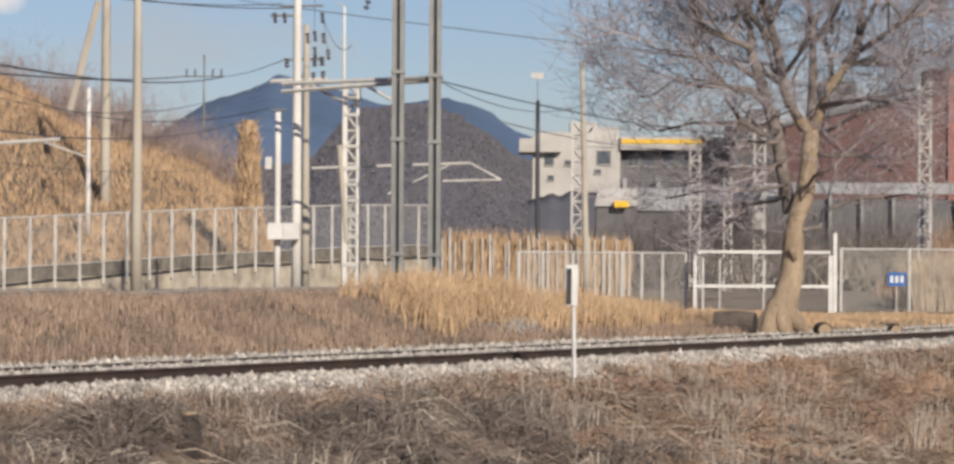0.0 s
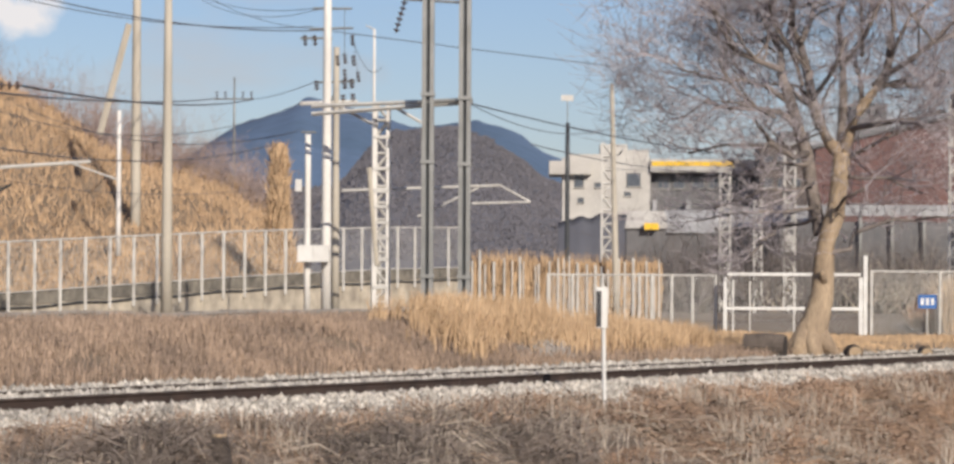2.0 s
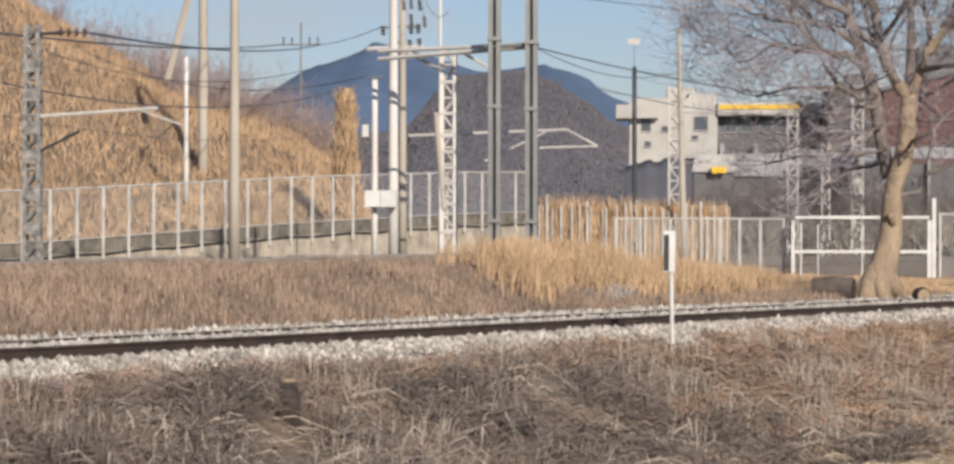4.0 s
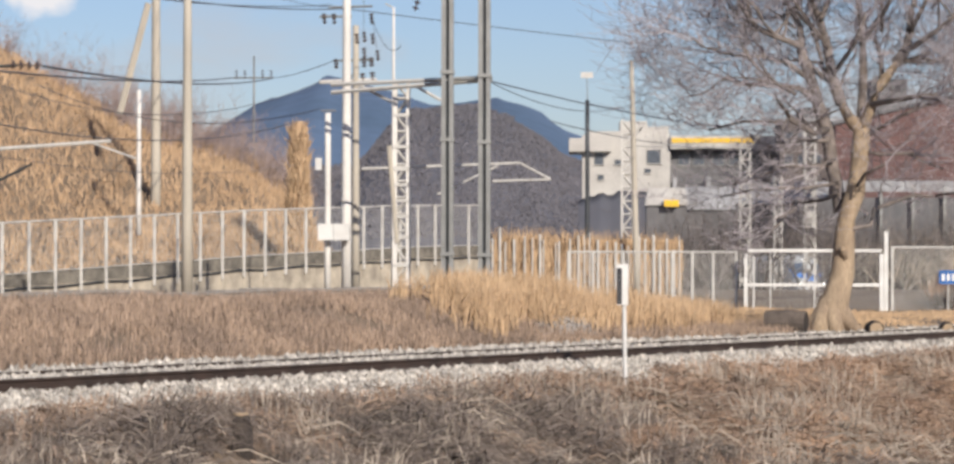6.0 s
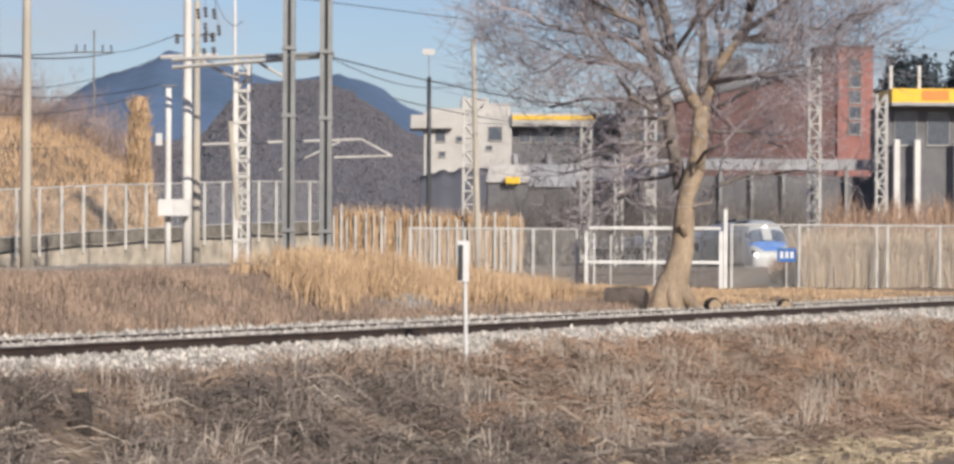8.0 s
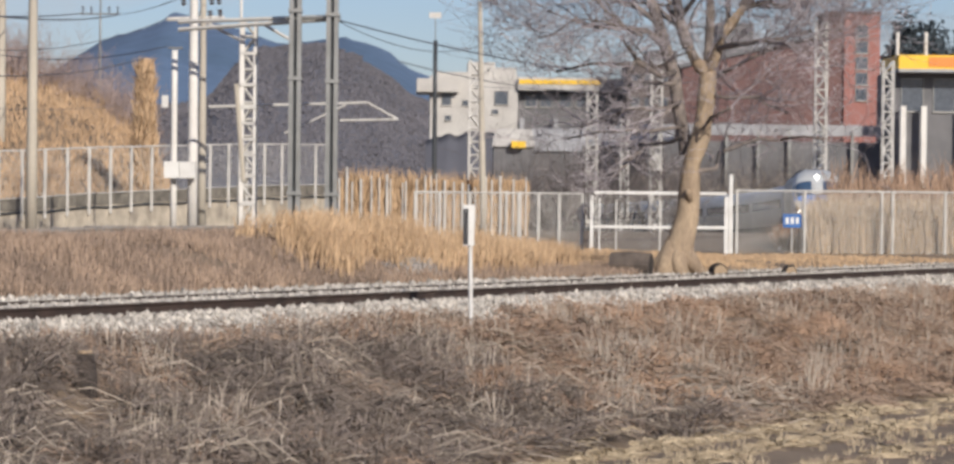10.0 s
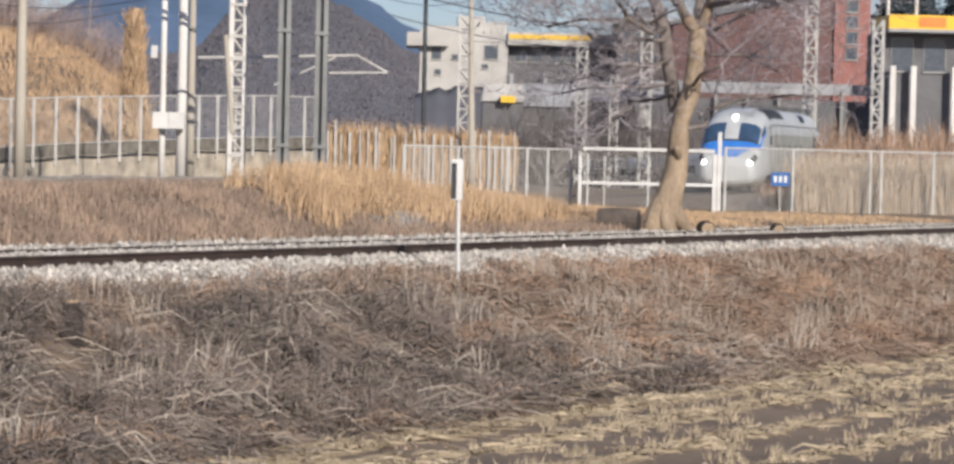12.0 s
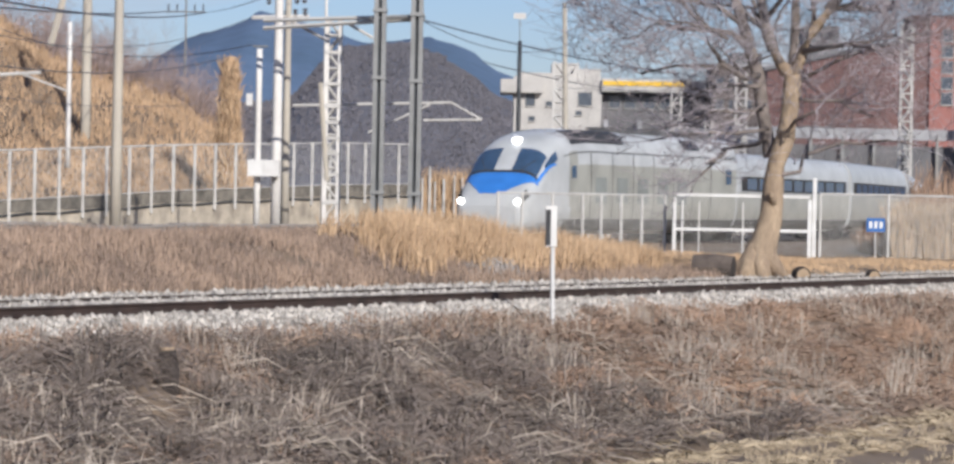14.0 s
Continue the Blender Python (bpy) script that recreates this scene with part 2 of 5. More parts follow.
# ---- mesh tools ----
class Shape:
    """Collects vertices and faces of one mesh."""
    def __init__(self):
        self.v, self.f = [], []

    def box(self, c, s, rz=0.0):
        ca, sa = math.cos(rz), math.sin(rz)
        k = len(self.v)
        for dx, dy, dz in ((-1, -1, -1), (1, -1, -1), (1, 1, -1), (-1, 1, -1), (-1, -1, 1), (1, -1, 1), (1, 1, 1), (-1, 1, 1)):
            x, y = dx * s[0] / 2, dy * s[1] / 2
            self.v.append((c[0] + x * ca - y * sa, c[1] + x * sa + y * ca, c[2] + dz * s[2] / 2))
        self.f += [tuple(k + i for i in q) for q in ((3, 2, 1, 0), (4, 5, 6, 7), (0, 1, 5, 4), (1, 2, 6, 5), (2, 3, 7, 6), (3, 0, 4, 7))]
        return self

    def tube(self, pts, radii, n=8, cap=True):
        pts = [Vector(p) for p in pts]
        k = len(self.v)
        for i, p in enumerate(pts):
            d = (pts[min(i + 1, len(pts) - 1)] - pts[max(i - 1, 0)]).normalized()
            a = d.orthogonal().normalized() if abs(d.z) > 0.9 else d.cross(Vector((0, 0, 1))).normalized()
            b = d.cross(a)
            r = radii[i] if isinstance(radii, (list, tuple)) else radii
            for j in range(n):
                q = p + (a * math.cos(2 * math.pi * j / n) + b * math.sin(2 * math.pi * j / n)) * r
                self.v.append(tuple(q))
        for i in range(len(pts) - 1):
            for j in range(n):
                a, b = k + i * n + j, k + i * n + (j + 1) % n
                self.f.append((a, b, b + n, a + n))
        if cap:
            self.f.append(tuple(k + j for j in reversed(range(n))))
            self.f.append(tuple(k + (len(pts) - 1) * n + j for j in range(n)))
        return self

    def bar(self, a, b, w=0.05, d=None):
        return self.tube([a, b], w / 2 * 1.2, 4)

    def grid(self, rows):
        k, n = len(self.v), len(rows[0])
        for r in rows:
            self.v += [tuple(p) for p in r]
        for i in range(len(rows) - 1):
            for j in range(n - 1):
                a = k + i * n + j
                self.f.append((a, a + 1, a + n + 1, a + n))
        return self

    def mesh(self, name, material, smooth=False):
        me = bpy.data.meshes.new(name)
        me.from_pydata(self.v, [], self.f)
        me.materials.append(material)
        if smooth:
            me.polygons.foreach_set("use_smooth", [True] * len(me.polygons))
        me.update()
        return me


def part(name, shape, material, parent=None, label="", smooth=False):
    ob = new(name, shape.mesh(name, material, smooth))
    ob.parent = parent
    if label:
        tagged(ob, label)
    return ob


def thing(name, at=(0, 0, 0), label="", category="", group="", rz=0.0):
    ob = new(name)
    ob.empty_display_size = 0.2
    ob.matrix_world = Matrix.Translation(at) @ Matrix.Rotation(rz, 4, "Z")
    return tagged(ob, label, category, group)


def smooth_step(a, b, x):
    t = min(1.0, max(0.0, (x - a) / (b - a)))
    return t * t * (3 - 2 * t)


def across(a, d):
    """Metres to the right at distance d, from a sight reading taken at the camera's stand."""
    return (a - 784) * d / 4950


def level(b, d):
    """Height at distance d, from a sight reading taken at the camera's stand."""
    return EYE - (b - 431) * d / 4950


def interp(x, xs, ys):
    return float(np.interp(x, xs, ys))


# ---- the lie of the land ----
T0, TD, TN = (-5.8, 36.7), (0.494, 0.869), (0.869, -0.494)   # near track: a point of its near rail, its direction, its side to the camera
CURVE, RADIUS = (-193.5, 205.0), 220.0                       # main line: a bend round this centre
TURN_IN = 0.26                                               # beyond this angle the main line runs straight


def side(x, y):
    """Metres from the near rail towards the camera, and metres along it."""
    return (x - T0[0]) * TN[0] + (y - T0[1]) * TN[1], (x - T0[0]) * TD[0] + (y - T0[1]) * TD[1]


def rail_point(q, s, z):
    return (T0[0] + TN[0] * q + TD[0] * s, T0[1] + TN[1] * q + TD[1] * s, z)


def main_line(s, off=0.0):
    """Place and heading on the main line s metres up the bend (s grows away from the camera); off: metres to the outside."""
    a = min(s / RADIUS, TURN_IN)
    r = RADIUS + off
    x, y = CURVE[0] + r * math.cos(a), CURVE[1] + r * math.sin(a)
    rest = s - a * RADIUS
    if rest > 0:
        x, y = x - math.sin(a) * rest, y + math.cos(a) * rest
    return x, y, math.atan2(math.cos(a), -math.sin(a))


def fall(y):
    """The line and the land drop away gently beyond the gate."""
    return -min(3.2, 0.0195 * max(0.0, y - 155.0))


def main_side(x, y):
    return math.hypot(x - CURVE[0], y - CURVE[1]) - RADIUS


PROFILE_Q = [-60, -17, -13, -9.5, -6.8, -5.6, -3.6, -2.9, -0.08, 0.18, 1.15, 3.0, 5.2, 7.2, 9.0, 17.0, 20.0, 60]
PROFILE_Z = [0.0, 0.0, 0.15, 0.52, 0.68, 0.58, -0.05, -0.14, -0.11, -0.17, -0.42, -0.95, -1.42, -1.68, -1.72, -1.7, -0.25, -0.25]
PLAIN_Z = [0.0, 0.0, 0.0, 0.0, 0.0, -0.02, -0.1, -0.14, -0.11, -0.17, -0.42, -0.95, -1.42, -1.68, -1.72, -1.7, -0.25, -0.25]


HOLLOW = (6.0, 5.3)                                          # a bare scoop in the embankment


def ground_z(x, y):
    q, s = side(x, y)
    k = 1 - smooth_step(21.5, 28.5, s)                 # the berm runs out towards the gate
    z = interp(q, PROFILE_Q, PROFILE_Z) * k + interp(q, PROFILE_Q, PLAIN_Z) * (1 - k)
    m = abs(main_side(x, y))
    if q < -6:                                         # the main line lies level
        z *= smooth_step(2.5, 7.0, m)
    if 2.0 < q < 7.0:
        z += 0.34 * noise.noise((x * 0.6, y * 0.35, 1.7)) + 0.24 * noise.noise((x * 1.3, y * 0.9, 4.0))
        z -= 0.4 * math.exp(-((s - HOLLOW[1]) / 1.4) ** 2) * smooth_step(2.5, 5.0, q) * (1 - smooth_step(6.0, 7.2, q))
    elif q >= 7.0 and q < 16:
        z += 0.05 * noise.noise((x * 1.8, y * 1.2, 7.0))
    elif q < -3.6:
        z += 0.07 * noise.noise((x * 0.6, y * 0.4, 2.0)) * smooth_step(2.5, 6.0, m)
    z += fall(y)
    z += 0.9 * smooth_step(4, 16, main_side(x, y)) * smooth_step(90, 130, y)
    return z


def ground_sheet():
    xs = sorted({*np.linspace(-1500, -60, 14), *np.linspace(-60, -16, 20), *np.linspace(-16, 16, 85), *np.linspace(16, 60, 22), *np.linspace(60, 1500, 14)})
    ys = sorted({*np.linspace(-300, 0, 8), *np.linspace(0, 26, 20), *np.linspace(26, 70, 130), *np.linspace(70, 140, 70), *np.linspace(140, 260, 40), *np.linspace(260, 4800, 20)})
    g = Shape().grid([[(x, y, ground_z(x, y)) for x in xs] for y in ys])
    return tagged(part("ground", g, SOIL, smooth=True), "brown winter soil with matted dead grass", "ground", kind="structure")


ground_sheet()


def blades(name, places, material, height, width, lean=0.35, label="", category="grass", bend=0.35):
    """One mesh of many dry blades, each a bent strip of two quads."""
    n = len(places)
    rng = np.random.default_rng(len(name) * 31 + n)
    base = np.array(places, dtype=float)
    h = height * rng.uniform(0.45, 1.15, n)
    az = base[:, 3] + rng.normal(0, 0.5, n) if base.shape[1] == 4 else rng.uniform(0, 2 * np.pi, n)
    base = base[:, :3]
    face = rng.uniform(-0.6, 0.6, n)
    ln = lean * rng.normal(0, 1, n)
    w = width * rng.uniform(0.6, 1.4, n)
    side_v = np.stack([np.cos(face), np.sin(face), 0 * face], 1) * w[:, None] / 2
    way = np.stack([np.cos(az) * ln, np.sin(az) * ln, np.ones(n)], 1)
    way /= np.linalg.norm(way, axis=1)[:, None]
    mid = base + way * (h * 0.55)[:, None]
    drop = np.stack([np.cos(az) * bend * h, np.sin(az) * bend * h, -0.1 * h * rng.uniform(0, 1.5, n)], 1) * rng.uniform(0.1, 1, n)[:, None]
    tip = base + way * h[:, None] + drop
    v = np.stack([base - side_v, base + side_v, mid + side_v * 0.8, mid - side_v * 0.8, tip], 1).reshape(-1, 3)
    idx = np.arange(n) * 5
    quads = np.stack([idx, idx + 1, idx + 2, idx + 3], 1)
    tris = np.stack([idx + 3, idx + 2, idx + 4], 1)
    me = bpy.data.meshes.new(name)
    me.from_pydata(v.tolist(), [], quads.tolist() + tris.tolist())
    me.materials.append(material)
    ob = new(name, me)
    return tagged(ob, label, category, kind="stuff")


STUMP = (-3.57, 34.8)


def tufts(count, q0, q1, s0, s1, seed, patch=0.0, per=14, radius=0.16):
    """Places in tufts whose blades lean outwards, each tuft swept one way."""
    rng = np.random.default_rng(seed)
    out = []
    for x, y, z in scatter(count // per, q0, q1, s0, s1, seed, patch):
        sweep = 2.5 * noise.noise((x * 0.5, y * 0.5, 9.0)) * math.pi
        for _ in range(per):
            a, r = rng.uniform(0, 6.283), radius * rng.uniform(0.1, 1)
            px, py = x + r * math.cos(a), y + r * math.sin(a)
            out.append((px, py, ground_z(px, py) - 0.03, a if rng.uniform() < 0.5 else sweep))
    return out


def scatter(count, q0, q1, s0, s1, seed, patch=0.0, sink=0.03):
    """Places on the ground in a strip beside the near track; patch > 0 leaves gaps."""
    rng = np.random.default_rng(seed)
    out = []
    while len(out) < count:
        q, s = rng.uniform(q0, q1), rng.uniform(s0, s1)
        x, y, _ = rail_point(q, s, 0)
        if ((s - HOLLOW[1]) / 1.8) ** 2 + ((q - HOLLOW[0]) / 1.05) ** 2 < 1 + 0.5 * noise.noise((x * 1.3, y * 1.3, 2.0)) and rng.uniform() < 0.93:
            continue
        if patch and noise.noise((x * 0.7, y * 0.5, seed)) < patch - 0.5 + rng.uniform(-0.25, 0.25):
            continue
        if abs(x - STUMP[0] * y / STUMP[1]) < 0.42 and STUMP[1] - 2.6 < y < STUMP[1] + 0.2:
            continue
        out.append((x, y, ground_z(x, y) - sink))
    return out


# ---- the near track ----
def near_track():
    track = thing("railway_track", rail_point(0, 0, -0.2), "single rusty railway track on pale ballast", "railway track")
    inv = Matrix.Translation(track.location).inverted()
    for off in (0.0, -1.5):
        r = Shape()
        prof = [(-0.075, -0.16), (0.075, -0.16), (0.075, -0.145), (0.012, -0.12), (0.012, -0.045), (0.036, -0.03), (0.036, 0.0), (-0.036, 0.0), (-0.036, -0.03), (-0.012, -0.045), (-0.012, -0.12), (-0.075, -0.145)]
        rows = []
        for s in np.linspace(-14, 60, 60):
            rows.append([inv @ Vector(rail_point(off + a, s, b)) for a, b in prof + prof[:1]])
        r.grid(rows)
        part("rail", r, RAIL_STEEL, track)
    for i in range(118):
        s = -14 + i * 0.62
        c = Shape().box((0, 0, 0), (0.24, 2.4, 0.16))
        o = part("sleeper", c, SLEEPER, track) if i == 0 else new("sleeper", SL_MESH)
        if i == 0:
            SL_MESH = o.data
        o.parent = track
        p = inv @ Vector(rail_point(-0.75, s, -0.31))
        o.matrix_basis = pose(*p, 0, 0, math.degrees(math.atan2(TD[1], TD[0])))
    return track


near_track()


def ballast():
    """Broken stone beside and between the rails."""
    rng = np.random.default_rng(5)
    v, f = [], []
    tri = [(0, 2, 4), (2, 1, 4), (1, 3, 4), (3, 0, 4), (2, 0, 5), (1, 2, 5), (3, 1, 5), (0, 3, 5)]
    n = 0
    for band, q0, q1 in ((24000, 0.2, 1.35), (13000, -1.45, -0.06), (9000, -3.2, -1.5)):
        for _ in range(band):
            q, s = rng.uniform(q0, q1), rng.uniform(-12, 46)
            if q > 1.05 and rng.uniform() < 0.5 + 0.5 * noise.noise((s * 0.8, 3.0, 0)):
                continue
            x, y, _z = rail_point(q, s, 0)
            z = ground_z(x, y) + (0.05 if q < 0 else 0.02)
            r = rng.uniform(0.03, 0.07)
            c = np.array((x, y, z))
            for d in ((1, 0, 0), (-1, 0, 0), (0, 1, 0), (0, -1, 0), (0, 0, 1), (0, 0, -1)):
                v.append(tuple(c + np.array(d) * r * rng.uniform(0.6, 1.3, 3) + rng.normal(0, 0.012, 3)))
            f += [tuple(n * 6 + i for i in t) for t in tri]
            n += 1
    me = bpy.data.meshes.new("ballast")
    me.from_pydata(v, [], f)
    me.materials.append(BALLAST)
    tagged(new("ballast", me), "pale grey broken-stone ballast along the track", "ballast", kind="stuff")


ballast()


def cable_trough():
    """Line of concrete trough covers along the top of the berm."""
    t = thing("cable_trough", rail_point(-7.7, 10, 0.6), "weathered concrete cable trough along the berm", "cable trough")
    o = Vector(t.location)
    lid = None
    for i in range(38):
        s = -8 + i
        p = Vector(rail_point(-7.7, s, 0.0))
        p.z = ground_z(p.x, p.y) + 0.17
        if lid is None:
            lid = part("trough_unit", Shape().box((0, 0, -0.13), (0.985, 0.34, 0.4)).box((0, 0, 0.09), (0.97, 0.40, 0.05)), SLEEPER, t)
            c = lid
        else:
            c = new("trough_unit", lid.data)
            c.parent = t
        q = p - o
        c.matrix_basis = pose(q.x, q.y, q.z, 0, 0, math.degrees(math.atan2(TD[1], TD[0])))


cable_trough()


def gravel_heap():
    """Low heap of tipped ballast at the foot of the berm."""
    rng = np.random.default_rng(71)
    v, f = [], []
    tri = [(0, 2, 4), (2, 1, 4), (1, 3, 4), (3, 0, 4), (2, 0, 5), (1, 2, 5), (3, 1, 5), (0, 3, 5)]
    for n in range(520):
        a, r = rng.uniform(0, 2 * math.pi), math.sqrt(rng.uniform(0, 1))
        x, y, _ = rail_point(-4.1 + 0.4 * r * math.sin(a), 19.6 + 1.1 * r * math.cos(a), 0)
        c = np.array((x, y, ground_z(x, y) + 0.2 * (1 - r * r) * rng.uniform(0.5, 1.1)))
        for d in ((1, 0, 0), (-1, 0, 0), (0, 1, 0), (0, -1, 0), (0, 0, 1), (0, 0, -1)):
            v.append(tuple(c + np.array(d) * rng.uniform(0.04, 0.09, 3) + rng.normal(0, 0.015, 3)))
        f += [tuple(n * 6 + i for i in t) for t in tri]
    me = bpy.data.meshes.new("gravel_heap")
    me.from_pydata(v, [], f)
    me.materials.append(SLEEPER)
    tagged(new("gravel_heap", me), "low heap of pale tipped stone below the berm", "gravel", kind="stuff")


gravel_heap()


# ---- main line track, mostly hidden by grass and fences ----
def main_track():
    track = thing("main_line_track", (*main_line(0)[:2], 0), "electrified main line track on a bend", "railway track")
    base = Vector(track.location)
    for off in (-0.75, 0.75):
        rows = []
        for s in np.linspace(-190, 300, 130):
            x, y, h = main_line(s, off)
            nx, ny = math.sin(h), -math.cos(h)
            rows.append([Vector((x + nx * a, y + ny * a, b + 0.02 + fall(y))) - base for a, b in ((-0.07, -0.15), (-0.03, 0), (0.03, 0), (0.07, -0.15))])
        part("rail", Shape().grid(rows), RAIL_STEEL, track)
    rows = []
    for s in np.linspace(-190, 300, 130):
        rows.append([Vector((*main_line(s, o)[:2], z + fall(main_line(s, o)[1]))) - base for o, z in ((-2.4, -0.1), (-1.7, -0.06), (1.7, -0.06), (2.4, -0.1))])
    part("track_bed", Shape().grid(rows), BALLAST, track, "grey ballast bed")


main_track()


# ---- hills ----
def hillside():
    """Grass-covered cutting behind the boundary fence."""
    top_x = [-120, -70, -40, -30, -28.3, -26.2, -24, -22.5, -20.1, -17, -14.7, -12.8, -11.5, -10]
    top_z = [22, 19, 15.5, 13.6, 12.6, 11.4, 10.4, 9.6, 8.2, 7.2, 6.4, 5.0, 2.6, 0]
    rows = []
    for y in np.linspace(112, 230, 60):
        row = []
        for x in np.linspace(-120, -9, 120):
            xe = x * 150.0 / max(y, 120)
            z = interp(xe, top_x, top_z) * smooth_step(110, 152, y)
            z += (0.5 * noise.noise((x * 0.16, y * 0.12, 0)) + 0.25 * noise.noise((x * 0.5, y * 0.4, 3))) * min(1.0, z / 2.0) - 0.3
            row.append((x, y, z))
        rows.append(row)
    return tagged(part("hillside", Shape().grid(rows), SOIL, smooth=True), "steep bank of orange-brown dry grass", "hill", kind="structure"), rows


hill, HILL_ROWS = hillside()


def ridge(name, pts, dist, depth, foot, material, label, rough_z, step=3.0):
    """A range of hills: crest height over x, falling to both sides."""
    xs = np.arange(pts[0][0], pts[-1][0], step)
    rows = []
    for k in np.linspace(-1, 1, 21):
        row = []
        for x in xs:
            top = interp(x, [p[0] for p in pts], [p[1] for p in pts])
            z = foot + (top - foot) * (1 - abs(k) ** 1.6)
            w = 1 - abs(k)
            z += rough_z * (noise.noise((x / (step * 3), k * 3, 1.0)) + 0.6 * noise.noise((x / step * 0.9, k * 9, 2.0))) * (0.3 + w)
            row.append((x, dist + k * depth, z))
        rows.append(row)
    tagged(part(name, Shape().grid(rows), material, smooth=True), label, "hill", kind="structure")
    return rows


def crest(points, d):
    """Crest of a range at distance d from sight readings."""
    return [(across(a, d), level(b, d)) for a, b in points]


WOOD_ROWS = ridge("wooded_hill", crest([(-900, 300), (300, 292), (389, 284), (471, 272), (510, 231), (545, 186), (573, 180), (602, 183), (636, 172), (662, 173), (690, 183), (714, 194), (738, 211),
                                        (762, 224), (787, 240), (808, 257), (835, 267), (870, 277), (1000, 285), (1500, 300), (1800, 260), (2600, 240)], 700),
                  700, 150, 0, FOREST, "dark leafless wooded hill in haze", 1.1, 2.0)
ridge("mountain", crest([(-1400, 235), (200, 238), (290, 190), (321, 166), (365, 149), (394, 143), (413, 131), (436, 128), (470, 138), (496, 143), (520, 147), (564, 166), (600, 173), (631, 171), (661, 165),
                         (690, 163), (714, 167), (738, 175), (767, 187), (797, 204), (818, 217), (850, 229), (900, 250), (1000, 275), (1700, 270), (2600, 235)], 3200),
      3200, 700, 0, MOUNTAIN, "distant mountain ridge, haze blue in its colour", 5.0, 12.0)


def far_woods():
    """Leafless woods on the near slope of the dark hill."""
    rng = np.random.default_rng(61)
    out = []
    n = len(WOOD_ROWS[0])
    while len(out) < 60000:
        i, j = rng.integers(1, 11), rng.integers(0, n - 1)
        a = Vector(WOOD_ROWS[i][j])
        if not -70 < a.x < 60:
            continue
        p = a + (Vector(WOOD_ROWS[i][j + 1]) - a) * rng.uniform() + (Vector(WOOD_ROWS[i + 1][j]) - a) * rng.uniform()
        out.append(tuple(p))
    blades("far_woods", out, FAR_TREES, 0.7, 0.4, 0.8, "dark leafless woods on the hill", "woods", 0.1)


far_woods()


# ---- fences ----
def fence_post(parent, x, y, z0, z1, r=0.035, name="post", material=GALV):
    return part(name, Shape().tube([(x, y, z0), (x, y, z1)], r, 6), material, parent)


def mesh_panel(parent, a, b, z0a, z1a, z0b, z1b, pitch=0.16, w=0.007, material=GALV):
    """Chain-link between two posts: crossing diagonal wires."""
    s = Shape()
    L = math.hypot(b[0] - a[0], b[1] - a[1])
    def at(t, h):
        k = t / L
        zl, zh = z0a + (z0b - z0a) * k, z1a + (z1b - z1a) * k
        return Vector((a[0] + (b[0] - a[0]) * k, a[1] + (b[1] - a[1]) * k, zl + (zh - zl) * h))
    hgt = z1a - z0a
    for d in (1, -1):
        t = -hgt
        while t < L:
            t0, t1 = t, t + hgt
            h0, h1 = 0.0, 1.0
            if t0 < 0:
                h0, t0 = -t / hgt, 0.0
            if t1 > L:
                h1, t1 = (L - t) / hgt, L
            p, q = (at(t0, h0), at(t1, h1)) if d == 1 else (at(t0, 1 - h0), at(t1, 1 - h1))
            n = Vector((0, 0, 1)).cross(q - p).cross(q - p).normalized() * w / 2
            k = len(s.v)
            s.v += [tuple(p - n), tuple(q - n), tuple(q + n), tuple(p + n)]
            s.f.append((k, k + 1, k + 2, k + 3))
            t += pitch
    return part("chain_link", s, material, parent)


